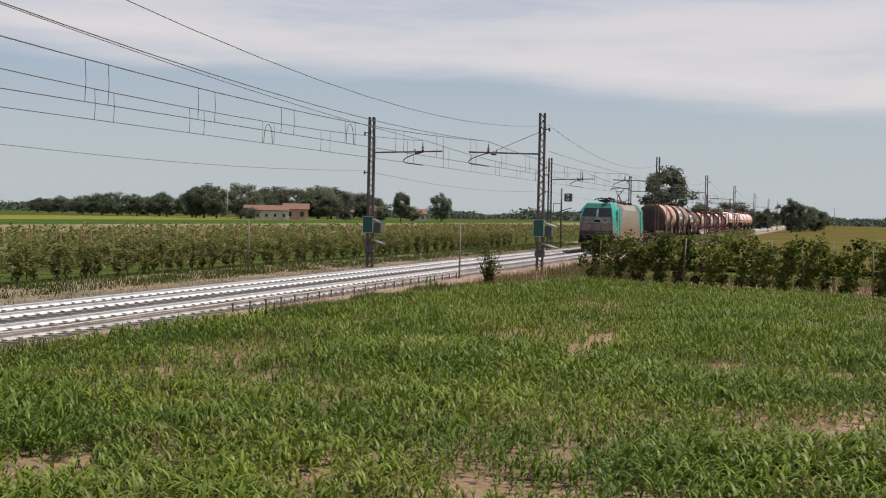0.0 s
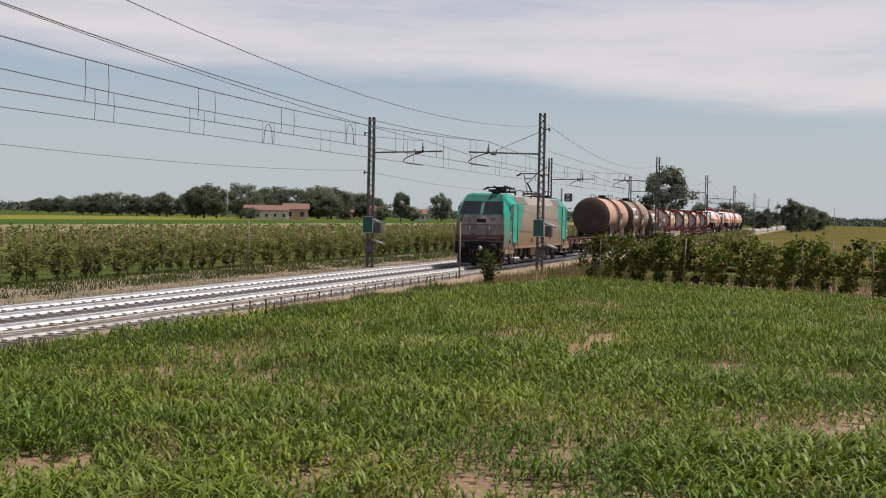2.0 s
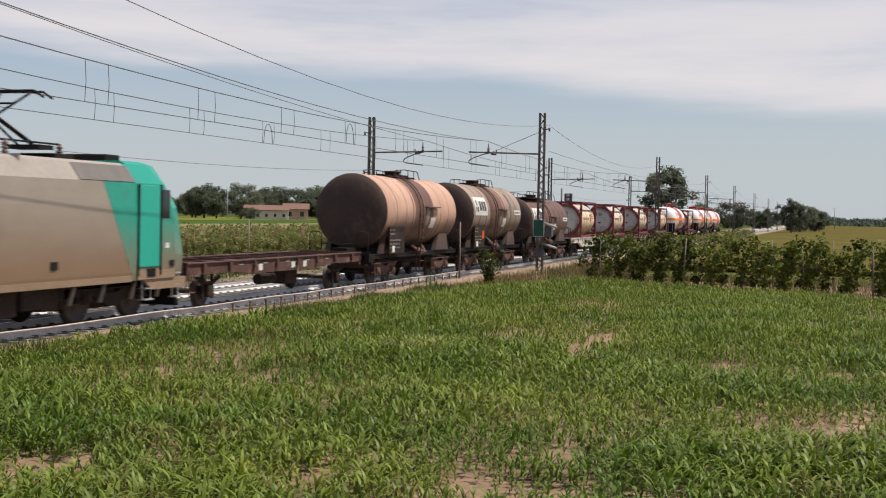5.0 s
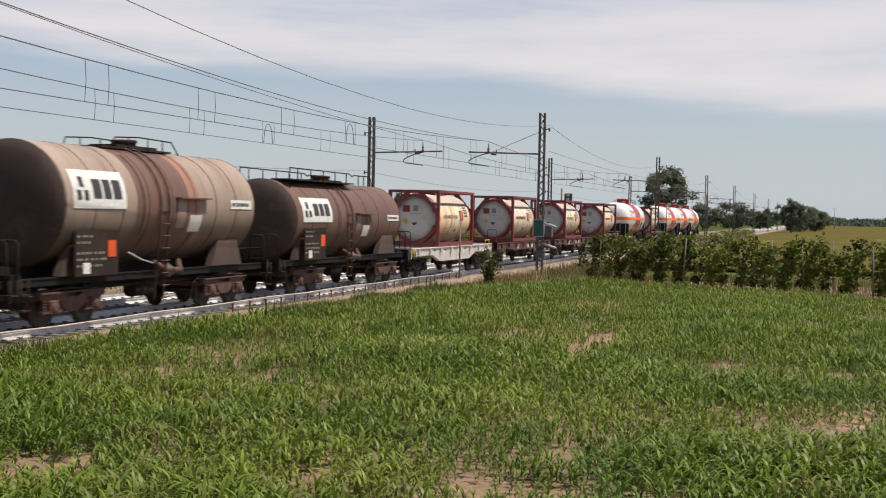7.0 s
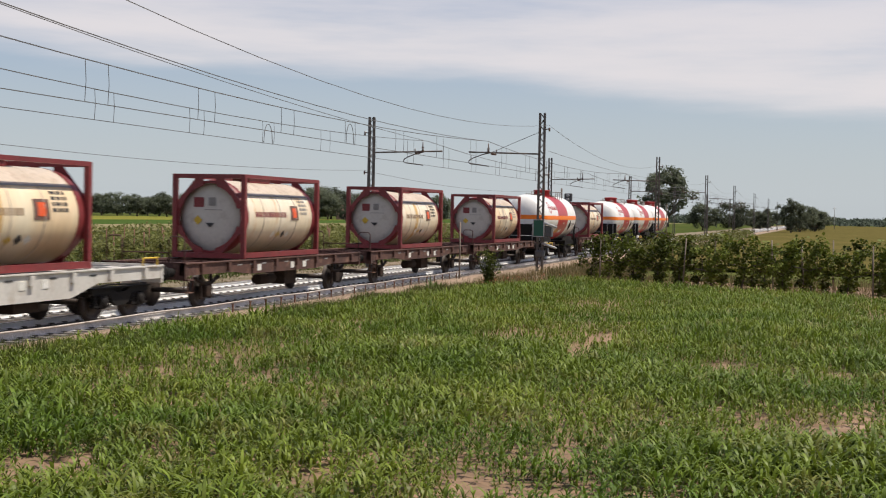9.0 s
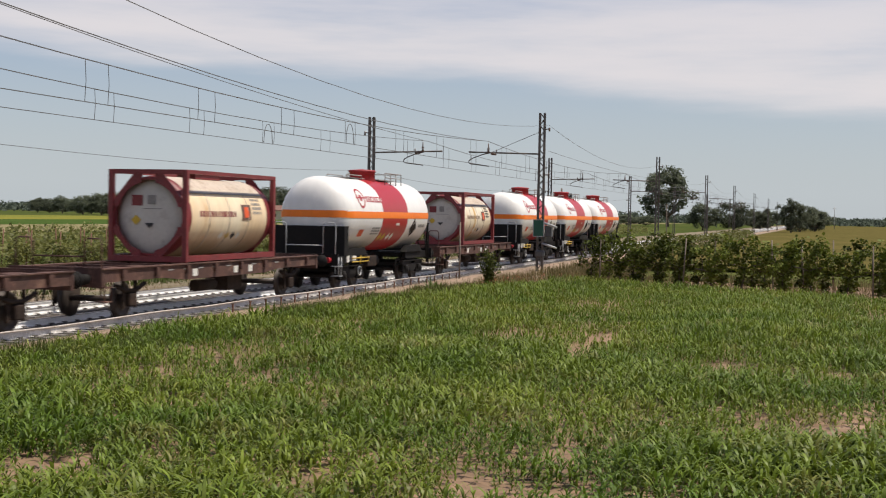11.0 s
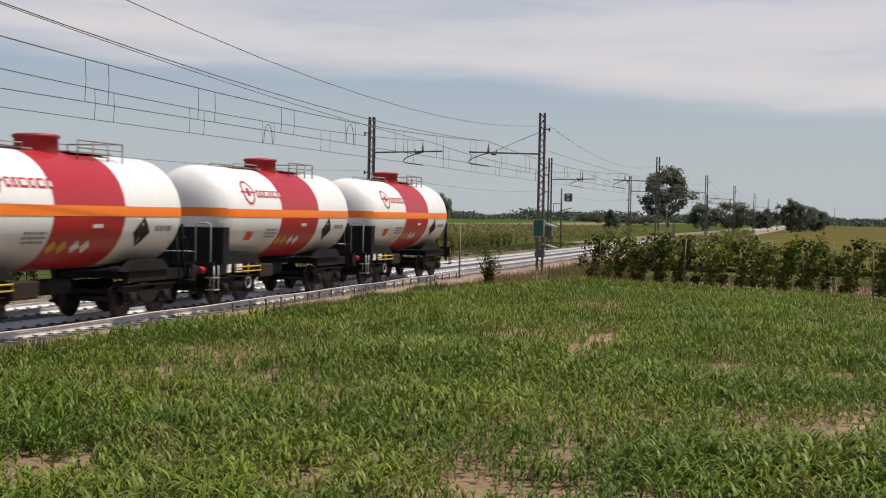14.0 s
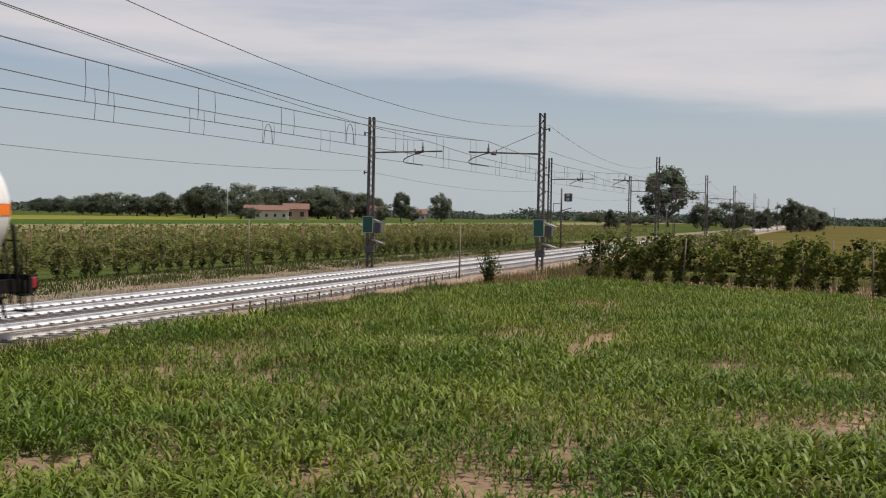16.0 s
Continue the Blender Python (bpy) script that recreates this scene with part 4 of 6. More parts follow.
for bx in ((-1.9, 1.6, -1.25, 1.25, 0.38, 0.98), (-2.7, -2.0, -1.3, -0.8, 0.5, 0.98), (1.7, 2.5, -1.3, -0.8, 0.5, 0.98), (-6.5, 6.5, -0.5, 0.5, 0.7, 0.95), (-7.6, -4.2, -0.66, 0.66, 0.3, 0.9), (4.2, 7.6, -0.66, 0.66, 0.3, 0.9), (-3.2, -2.5, -1.2, -0.7, 0.42, 0.95), (2.6, 3.3, -1.2, -0.7, 0.42, 0.95)):
    part("underframe_box", Shape().box(*bx, 0.03), UNDER, loco, "dusty equipment box under the body")
part("box_lid", Shape().box(-1.85, -0.5, -1.275, -1.25, 0.5, 0.96), DUST, loco, "dust-coated box cover")
for x in (-5.95, 5.95):
    b = bogie(loco, x, 0.62, 2.6)
    dm = Shape()
    for e in (-0.75, 0.75, 2.1, -2.1):
        dm.rod((e, -1.12, 0.5), (e + 0.25, -1.12, 1.0), 0.06, 8)
    part("damper", dm, FAINT, b, "pale damper struts")


def dish(x0, x1, r, depth=0.28, knuckle=0.12, n=6):
    """Profile of a vessel with dished ends."""
    a = [(x0 - depth * math.cos(i * math.pi / 2 / n), (r - knuckle * 0.2) * math.sin(i * math.pi / 2 / n)) for i in range(n)]
    b = [(x1 + depth * math.cos(i * math.pi / 2 / n), (r - knuckle * 0.2) * math.sin(i * math.pi / 2 / n)) for i in range(n - 1, -1, -1)]
    return a, b


def decal(name, parent, x0, x1, a0, a1, r, zc, mat, label=""):
    """A thin plate following the vessel's side; angles in degrees above the side's middle."""
    sh = Shape().lathe([(x0, r), (x1, r)], max(2, int(abs(a1 - a0) / 6)), zc, radians(a0), radians(a1))
    return part(name, sh, mat, parent, label)


def diamond(parent, x, a, hw, hd, r, zc, mat, label=""):
    """A lozenge plate wrapped on the vessel: half width hw metres, half height hd degrees."""
    pts = [(x, -(r) * math.cos(radians(a)), zc + r * math.sin(radians(a)))]
    for k in range(16):
        u = k / 4
        i, f_ = int(u), u - int(u)
        c = ((0, -1), (1, 0), (0, 1), (-1, 0), (0, -1))
        dx, da = c[i][0] + (c[i + 1][0] - c[i][0]) * f_, c[i][1] + (c[i + 1][1] - c[i][1]) * f_
        t = radians(a + da * hd)
        pts.append((x + dx * hw, -r * math.cos(t), zc + r * math.sin(t)))
    return part("hazard_diamond", Shape().add(pts, [(0, 1 + k, 1 + (k + 1) % 16) for k in range(16)]), mat, parent, label)


def marks(parent, x0, x1, a0, a1, r, zc, mat, rows, seed):
    """Unreadable lettering as small bars."""
    rnd = random.Random(seed)
    sh = Shape()
    for k in range(rows):
        x = x0
        aa = a0 + (a1 - a0) * (k + 0.2) / rows
        ab = a0 + (a1 - a0) * (k + 0.8) / rows
        while x < x1 - 0.03:
            w = rnd.uniform(0.05, 0.16)
            sh.lathe([(x, r), (min(x + w, x1), r)], 2, zc, radians(aa), radians(ab))
            x += w + rnd.uniform(0.03, 0.07)
    return part("marking", sh, mat, parent, "small unreadable marking")


def frame_rails(parent, L, mat, z0=0.92, z1=1.2, label=""):
    sh = Shape()
    for s in (-1, 1):
        ya, yb = sorted((s * 0.95, s * 1.12))
        sh.box(-L / 2, L / 2, ya, yb, z0, z1)
        ya, yb = sorted((s * 0.95, s * 1.14))
        sh.box(-L / 2, L / 2, ya, yb, z1 - 0.02, z1 + 0.012)
    for e in (-1, 1):
        xa, xb = sorted((e * (L / 2 - 0.12), e * L / 2))
        sh.box(xa, xb, -1.3, 1.3, 0.86, 1.3)
    for x in np.linspace(-L / 2 + 1.5, L / 2 - 1.5, 6):
        sh.box(x - 0.07, x + 0.07, -0.95, 0.95, 0.95, 1.15)
    p = part("underframe", sh, mat, parent, label)
    for e in (-1, 1):
        buffers(parent, e * L / 2, e)
    pip = Shape().rod((-L / 2 + 0.5, -0.6, 0.82), (L / 2 - 0.5, -0.6, 0.82), 0.04).rod((-0.5, -0.5, 0.66), (0.6, -0.5, 0.66), 0.19, 12).rod((-1.6, 0.4, 0.62), (-0.8, 0.4, 0.62), 0.17, 12)
    part("air_tank", pip, UNDER, parent, "grimy air reservoirs and brake pipe")
    return p


def end_rails(parent, L, e, mat, top=2.05):
    sh = Shape()
    x = e * (L / 2 - 0.15)
    for s in (-1, 1):
        sh.line([(x, s * 1.2, 0.6), (x, s * 1.2, top - 0.08), (x, s * 1.12, top), (x, s * 0.8, top), (x, s * 0.72, top - 0.08), (x, s * 0.72, 1.2)], 0.022)
    sh.line([(x, -0.72, 1.6), (x, 0.72, 1.6)], 0.02)
    part("end_railing", sh, mat, parent)
    stp = Shape().box(x - 0.15, x + 0.15, -1.42, -1.1, 0.5, 0.53).box(x - 0.15, x + 0.15, -1.42, -1.1, 0.85, 0.88).rod((x - 0.14, -1.38, 0.5), (x - 0.14, -1.38, 1.2), 0.02).rod((x + 0.14, -1.38, 0.5), (x + 0.14, -1.38, 1.2), 0.02)
    part("step", stp, mat, parent)


def old_tank(s0, s1, L, zones, r, zc, label, logo, seed, topwalk="low", rail_h=0.3, bx=None):
    """A soiled four-axle tank wagon; s0, s1: the vessel's ends in train metres."""
    mid = (s0 + s1) / 2
    h = (s1 - s0) / 2
    w = vehicle("tank_wagon", mid, label, "tank wagon", "old brown tank wagons")
    # beam coloured black so it reads as the dark void below the vessel
    frame_rails(w, L, BLACK, 1.0, 1.17, label="underframe coloured black to read as shaded void")
    # added block that fills the shaded gap under the vessel with black
    part("dark_gap_filler", B(-L / 2 + 0.2, L / 2 - 0.2, -0.3, 0.3, 0.8, 1.42 if zc > 2.6 else 1.25), BLACK, w)
    part("pipe_manifold", Shape().line([(-0.2, -0.9, 1.45), (0.1, -1.2, 1.2), (0.9, -1.25, 1.15), (1.2, -1.0, 1.4)], 0.09, 8), RUSTUNDER, w, "soiled pipe bend")
    if seed == 2:
        part("grab_handle", Shape().line([(-2.0, -1.3, 1.7), (-1.5, -1.42, 1.5), (-0.9, -1.4, 1.4)], 0.022), PALEGREY, w, "pale bent grab handle")
    bx = bx or (-h + 1.3, h - 1.3)
    for x in bx:
        bogie(w, x, mat=RUSTUNDER)
    a, b = dish(-h + 0.22, h - 0.22, r)
    v = part("vessel", Shape().lathe(a + [(-h + 0.22, r)], 40, zc), TANKEND, w, "dark dirty dished tank end with shade in its colour")
    part("vessel_end", Shape().lathe([(h - 0.22, r)] + b, 40, zc), TANKEND, v)
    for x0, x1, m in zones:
        part("shell_ring", Shape().lathe([(x0, r), (x1, r)], 48, zc), m, v, "soiled tank shell, belly shade put into the colour")
    for x in np.linspace(-h + 0.25, h - 0.25, 9):
        bnd = Shape().lathe([(x - 0.018, r + 0.001), (x - 0.014, r + 0.01), (x + 0.014, r + 0.01), (x + 0.018, r + 0.001)], 40, zc)
        part("band", bnd, RUSTSTREAK if seed == 1 else TANKEND, v)
    for s in (-1, 1):
        for e in (-1, 1):
            x = e * (h - 1.5)
            o = [(x - 1.0, 1.2), (x + 1.0, 1.2), (x + 0.62, 1.95), (x - 0.62, 1.95)]
            part("saddle", Shape().prism(o, *sorted((s * 1.0, s * 1.22))), TANKBROWN, w, "soiled saddle plate")
    # walkway, manhole and rails on the crown
    top = zc + r
    part("walkway", Shape().box(-1.9, 1.8, -0.45, 0.45, top - 0.02, top + 0.03).box(-h * 0.2, h * 0.2, -0.4, 0.4, top + 0.03, top + 0.1), UNDER, v, "dark grated walkway")
    part("manhole", Shape().lathe([(top - 0.1, 0.32), (top + 0.16, 0.32), (top + 0.2, 0.36), (top + 0.26, 0.34), (top + 0.28, 0.0)], 16, axis="z"), UNDER, v)
    rl = Shape()
    if topwalk == "low":
        for s in (-0.95, 0.95):
            rl.line([(-1.9, s * 0.7, top - 0.08), (-1.7, s * 0.75, top + rail_h * 0.8), (-0.5, s * 0.75, top + rail_h), (1.3, s * 0.75, top + rail_h * 0.9), (1.8, s * 0.7, top - 0.06)], 0.02)
            for x in (-1.0, 0.0, 0.8):
                rl.rod((x, s * 0.75, top - 0.1), (x, s * 0.75, top + rail_h * 0.95), 0.018)
    else:
        for s in (-0.9, 0.9):
            rl.line([(-h + 0.6, s, top - 0.3), (-h + 0.6, s, top + 0.38), (0.6, s, top + 0.36), (0.9, s, top + 0.26)], 0.022).line([(0.9, s, top + 0.26), (1.1, s, top + 0.32), (2.8, s, top + 0.32), (3.3, s, top - 0.05)], 0.022)
            for x in np.linspace(-h + 1.3, 0.3, 5):
                rl.rod((x, s, top - 0.05), (x, s, top + 0.37), 0.02)
            for x in (1.6, 2.2):
                rl.rod((x, s, top - 0.05), (x, s, top + 0.32), 0.02)
        rl.box(-h + 0.6, 1.2, -0.9, -0.2, top - 0.02, top + 0.02)
    part("railing", rl, UNDER, v, "thin dark railing")
    lad = Shape()
    for s in (-1, 1):
        for x in (-0.75, -0.3):
            arc = [(x, s * -(r + 0.06) * math.cos(radians(q)), zc + (r + 0.06) * math.sin(radians(q))) for q in range(88, -22, -10)]
            lad.line(arc + [(x, s * -(1.38), 0.45)], 0.028)
        for z in np.arange(0.5, zc + 0.4, 0.32):
            y = -s * max(1.38, math.sqrt(max(0, (r + 0.06) ** 2 - max(0.0, z - zc + 0.5) ** 2)))
            lad.rod((-0.75, y, z), (-0.3, y, z), 0.018)
    part("ladder", lad, RUSTUNDER, w, "rusty iron ladder")
    part("valve", Shape().rod((0.3, -0.5, zc - r + 0.1), (0.3, -1.1, 1.15), 0.1, 10).rod((0.7, -0.5, zc - r + 0.1), (0.75, -1.15, 1.1), 0.1, 10).rod((0.3, -1.1, 1.25), (0.3, -1.3, 1.1), 0.15, 10), TANKGREY, w, "soiled drain valves")
    hood = Shape().box(0.15, 1.95, -r - 0.16, -r + 0.2, zc + 0.22, zc + 0.26)
    part("drip_hood", hood, TANKBROWN, v, "projecting drip plate")
    decal("label_panel", v, 0.25, 0.75, -22, 8, r + 0.012, zc, TANKGREY, "pale soiled panel")
    decal("label_panel", v, 1.0, 1.7, -26, -8, r + 0.012, zc, SIGNWHITE, "pale notice panel")
    decal("stain", v, -1.6, -1.52, -30, 60, r + 0.010, zc, TANKEND)
    # board with plates beside the front saddle
    bd = part("plate_board", Shape().box(-h + 0.75, -h + 2.7, -1.42, -1.38, 1.18, 2.25), UNDER, w, "dark board with small plates")
    if seed > 1:
        part("placard", Shape().box(-h + 2.2, -h + 2.56, -1.436, -1.42, 1.62, 2.02), PLACARD, bd, "orange hazard plate")
    mk = Shape()
    rnd = random.Random(seed)
    for z in (2.1, 1.95, 1.7, 1.55, 1.4):
        x = -h + 0.85
        while x < -h + (1.5 if z > 1.9 else 2.05):
            ww = rnd.uniform(0.04, 0.10)
            mk.box(x, x + ww, -1.428, -1.42, z, z + 0.055)
            x += ww + rnd.uniform(0.03, 0.16)
    part("marking", mk, FAINT, bd, "small unreadable markings")
    part("plate", Shape().box(-h + 1.1, -h + 1.4, -1.434, -1.42, 1.24, 1.5), SIGNWHITE, bd)
    if logo:
        lx, lw, a0, a1 = logo
        lp = decal("sign_panel", v, lx, lx + lw, a0, a1, r + 0.016, zc, SIGNWHITE, "white sign panel with black emblem and bars")
        am, da = (a0 + a1) / 2, (a1 - a0)
        u = lw / 10
        for xa, xb, q0, q1 in ((0.7, 1.5, 0.2, 0.45), (2.0, 2.8, 0.2, 0.45), (1.35, 2.15, 0.52, 0.8), (3.7, 5.3, 0.25, 0.75), (5.7, 7.1, 0.25, 0.75), (7.5, 9.1, 0.25, 0.75)):
            decal("emblem_bar", lp, lx + xa * u, lx + xb * u, a0 + da * q0, a0 + da * q1, r + 0.022, zc, INK)
        rp_ = decal("sign_panel", v, h - 1.9, h - 0.5, a0 + 2, a0 + 12, r + 0.016, zc, SIGNWHITE, "small white panel")
        marks(rp_, h - 1.8, h - 0.7, a0 + 4, a0 + 10, r + 0.022, zc, INK, 1, seed)
    for e in (-1, 1):
        end_rails(w, L, e, UNDER)
    return w


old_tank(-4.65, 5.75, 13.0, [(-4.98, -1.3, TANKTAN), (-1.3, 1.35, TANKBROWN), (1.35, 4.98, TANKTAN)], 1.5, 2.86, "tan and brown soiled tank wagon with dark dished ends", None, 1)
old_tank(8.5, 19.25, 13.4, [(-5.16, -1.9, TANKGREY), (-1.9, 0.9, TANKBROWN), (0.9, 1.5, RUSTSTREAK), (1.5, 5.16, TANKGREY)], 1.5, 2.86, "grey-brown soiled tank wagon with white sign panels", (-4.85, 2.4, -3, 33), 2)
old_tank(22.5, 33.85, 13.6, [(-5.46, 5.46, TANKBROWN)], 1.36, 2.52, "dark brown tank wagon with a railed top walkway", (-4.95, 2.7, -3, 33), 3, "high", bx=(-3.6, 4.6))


def flat_wagon(s0, s1, mat, label, axles=(2.4, -2.3), bogies=False, white=False):
    L = s1 - s0 - 1.24
    w = vehicle("container_flat_wagon", (s0 + s1) / 2, label, "flat wagon", "container flat wagons")
    sh = Shape()
    for s in (-1, 1):
        ya, yb = sorted((s * 1.12, s * 1.28))
        sh.prism([(-L / 2, 0.98), (-L / 2 + 3.2, 0.98), (-L / 2 + 4.4, 0.68 if white else 0.88), (L / 2 - 4.4, 0.68 if white else 0.88), (L / 2 - 3.2, 0.98), (L / 2, 0.98), (L / 2, 1.3), (-L / 2, 1.3)], ya, yb)
        ya, yb = sorted((s * 1.10, s * 1.33))
        sh.box(-L / 2, L / 2, ya, yb, 1.29, 1.32)
    for x in np.linspace(-L / 2 + 0.1, L / 2 - 0.1, 11):
        sh.box(x - 0.06, x + 0.06, -1.12, 1.12, 1.05, 1.29)
    sh.box(-L / 2, L / 2, -0.2, 0.2, 0.95, 1.25)
    for e in (-1, 1):
        xa, xb = sorted((e * (L / 2 - 0.1), e * L / 2))
        sh.box(xa, xb, -1.3, 1.3, 0.86, 1.34)
    part("underframe", sh, mat, w)
    brk = B(-0.09, 0.09, -0.05, 0.05, 1.05, 1.27).mesh("lashing_bracket", mat)
    for s in (-1, 1):
        for x in np.linspace(-L / 2 + 1.0, L / 2 - 1.0, 8):
            part("lashing_bracket", brk, mat, w, at=pose(x, s * 1.32, 0))
    pl = Shape()
    for x in (-L / 2 + 4.8, 0.4, L / 2 - 5.6):
        pl.box(x, x + 0.28, -1.292, -1.278, 0.96, 1.16)
    part("label_plate", pl, SIGNWHITE, w, "small white plate")
    mk = Shape()
    for x in np.linspace(-L / 2 + 3.4, L / 2 - 3.6, 9):
        mk.box(x, x + 0.3, -1.29, -1.278, 1.16, 1.2)
    part("marking", mk, INK if white else FAINT, w)
    for e in (-1, 1):
        buffers(w, e * L / 2, e, BLACK)
    eq = Shape().rod((-1.0, -0.7, 0.62), (0.2, -0.7, 0.62), 0.17, 12).box(0.8, 1.8, -0.9, -0.2, 0.4, 0.95).rod((-L / 2, 0.3, 0.85), (L / 2, 0.3, 0.85), 0.03)
    part("brake_gear", eq, UNDER, w)
    if bogies:
        for e in (-1, 1):
            bogie(w, e * (L / 2 - 1.75), mat=BLACK)
        part("yellow_rail", Shape().line([(L / 2 - 0.9, -1.2, 1.32), (L / 2 - 0.9, -1.2, 1.52), (L / 2 - 0.15, -1.2, 1.52), (L / 2 - 0.15, -1.2, 1.32)], 0.025).line([(-L / 2 + 0.2, -1.36, 0.85), (-L / 2 + 0.2, -1.36, 1.25), (-L / 2 + 0.5, -1.36, 1.25)], 0.03), YELLOW, w, "yellow grab rails")
    else:
        for e in (-1, 1):
            x = e * (L / 2 - 1.85)
            wheelset(w, x, 0.46)
            for s in (-1, 1):
                sp = Shape()
                sp.box(x - 0.18, x + 0.18, *sorted((s * 0.9, s * 1.14)), 0.3, 0.64, 0.03)
                sp.line([(x - 0.75, s * 1.03, 0.86), (x - 0.3, s * 1.03, 0.7), (x + 0.3, s * 1.03, 0.7), (x + 0.75, s * 1.03, 0.86)], 0.06)
                for q in (-0.3, 0.3):
                    sp.box(x + q - 0.05, x + q + 0.05, s * 1.0 - 0.03, s * 1.0 + 0.03, 0.25, 0.98)
                part("axle_guard", sp, UNDER, w)
    end_rails(w, L, -1, mat if not white else BLACK)
    return w


def container(s0, zb, seed, body_mat):
    """A twenty-foot tank container: a red frame round a cream vessel; its front end at train metre s0."""
    c = vehicle("tank_container", s0, "cream tank container stained orange in a red steel frame", "tank container", "tank containers on the train")
    L, W, H = 6.06, 1.22, 2.56
    posts = [("corner_post", Shape().box(x0, x1, y0, y1, zb, zb + H, 0.012)) for x0, x1 in ((0, 0.15), (L - 0.15, L)) for y0, y1 in ((-W, -W + 0.15), (W - 0.15, W))]
    for n, sh in posts:
        part(n, sh, CRIMSON, c)
    for y0, y1 in ((-W, -W + 0.12), (W - 0.12, W)):
        part("bottom_rail", B(0.15, L - 0.15, y0, y1, zb + 0.02, zb + 0.18), CRIMSON, c)
        part("top_rail", B(0.15, L - 0.15, y0, y1, zb + H - 0.11, zb + H), CRIMSON, c)
    R, zc = 1.13, zb + 1.25
    for x in (0.0, L - 0.13):
        part("end_beam", B(x, x + 0.13, -W + 0.15, W - 0.15, zb, zb + 0.16), CRIMSON, c)
        part("end_beam", B(x, x + 0.13, -W + 0.15, W - 0.15, zb + H - 0.13, zb + H), CRIMSON, c)
        # corner plates: straight outside, cut round along the vessel inside
        for sy in (-1, 1):
            for sz in (-1, 1):
                zA = zb + 0.16 if sz < 0 else zb + H - 0.13
                q = [(x + 0.04, sy * (W - 0.15), zc + sz * 0.30), (x + 0.04, sy * (W - 0.15), zc + sz * 0.46), (x + 0.04, sy * 0.46, zA), (x + 0.04, sy * 0.20, zA)]
                arc = [(x + 0.04, sy * 0.97 * math.cos(a), zc + sz * 0.97 * math.sin(a)) for a in np.linspace(1.33, 0.28, 8)]
                q += arc
                n = len(q)
                g = Shape().add(q + [(i + 0.06, j, k) for i, j, k in q], [tuple(range(n)), tuple(range(2 * n - 1, n - 1, -1))] + [(i, n + i, n + (i + 1) % n, (i + 1) % n) for i in range(n)])
                part("gusset", g, CRIMSON, c)
    e0, e1 = dish(0.42, L - 0.42, R, 0.26)
    v = part("vessel", Shape().lathe([(0.42, R), (L - 0.42, R)], 44, zc), body_mat, c, "cream vessel stained with orange-brown runs")
    part("vessel_end", Shape().lathe(e0 + [(0.42, R)], 44, zc), CONTEND, v, "dished end greyed like shade")
    part("vessel_end", Shape().lathe([(L - 0.42, R)] + e1, 44, zc), CONTEND, v, "dished end greyed like shade")
    part("skirt_ring", Shape().lathe([(0.10, R - 0.10), (0.08, R - 0.02), (0.42, R + 0.015), (0.46, R + 0.015)], 44, zc), CRIMSON, v, "red skirt ring")
    part("skirt_ring", Shape().lathe([(L - 0.46, R + 0.015), (L - 0.42, R + 0.015), (L - 0.1, R - 0.02)], 44, zc), CRIMSON, v, "red skirt ring")
    part("crown_cladding", Shape().lathe([(0.5, R + 0.012), (L - 0.5, R + 0.012)], 12, zc, radians(38), radians(142)), CLADTOP, v, "dull brown cladding on the crown")
    part("cladding_edge", Shape().lathe([(0.5, R + 0.03), (L - 0.5, R + 0.03)], 2, zc, radians(35.5), radians(38)), FAINT, v)
    for x in (1.6, 2.9, 4.2):
        part("strap", Shape().lathe([(x, R + 0.004), (x + 0.01, R + 0.02), (x + 0.03, R + 0.02), (x + 0.04, R + 0.004)], 30, zc), CLADTOP, v)
    part("walkway", B(2.0, 4.3, -0.34, 0.34, zb + H - 0.06, zb + H - 0.02), CRIMSON, c, "red walkway grating")
    part("walkway_support", B(2.3, 3.9, -0.3, 0.3, zc + R - 0.02, zb + H - 0.06), CRIMSON, c)
    part("manhole", Shape().lathe([(zc + R - 0.05, 0.3), (zc + R + 0.1, 0.3), (zc + R + 0.13, 0.0)], 14, axis="z", x0=L / 2 + 0.6), UNDER, v)
    fr = decal("placard_frame", v, 3.78, 4.4, -4, 20, R + 0.012, zc, TANKBROWN, "dark bordered plate")
    decal("placard", fr, 3.93, 4.25, 0, 16, R + 0.018, zc, PLACARD, "orange hazard plate")
    marks(v, 4.55, 5.2, 4, 32, R + 0.008, zc, FAINT if seed % 2 else INK, 4, seed)
    marks(v, 1.0, 3.4, -2, 12, R + 0.006, zc, CRIMSON if seed % 2 else DUST, 1, seed + 9)
    for k, (x, m) in enumerate(((2.55, SIGNWHITE), (2.95, YELLOW), (3.35, INK), (3.7, SIGNWHITE))):
        diamond(v, x, -28, 0.15, 7, R + 0.008, zc, m)
    if seed % 2 == 0:
        decal("stain", v, 2.3, 2.62, -60, 34, R + 0.005, zc, surf_stain, "orange-brown run")
    # small plates on the front end
    xe = 0.42 - 0.26 - 0.012
    for y, z, w_, h_, m in ((0.40, 0.45, 0.34, 0.30, CRIMSON), (-0.05, 0.47, 0.24, 0.26, FAINT), (-0.1, 0.22, 0.6, 0.02, FAINT)):
        xx = 0.42 - 0.26 * math.sqrt(max(0, 1 - (math.hypot(y, z) / R) ** 2)) - 0.03
        part("end_plate", B(xx, xx + 0.01, y - w_ / 2, y + w_ / 2, zc + z - h_ / 2, zc + z + h_ / 2), m, v)
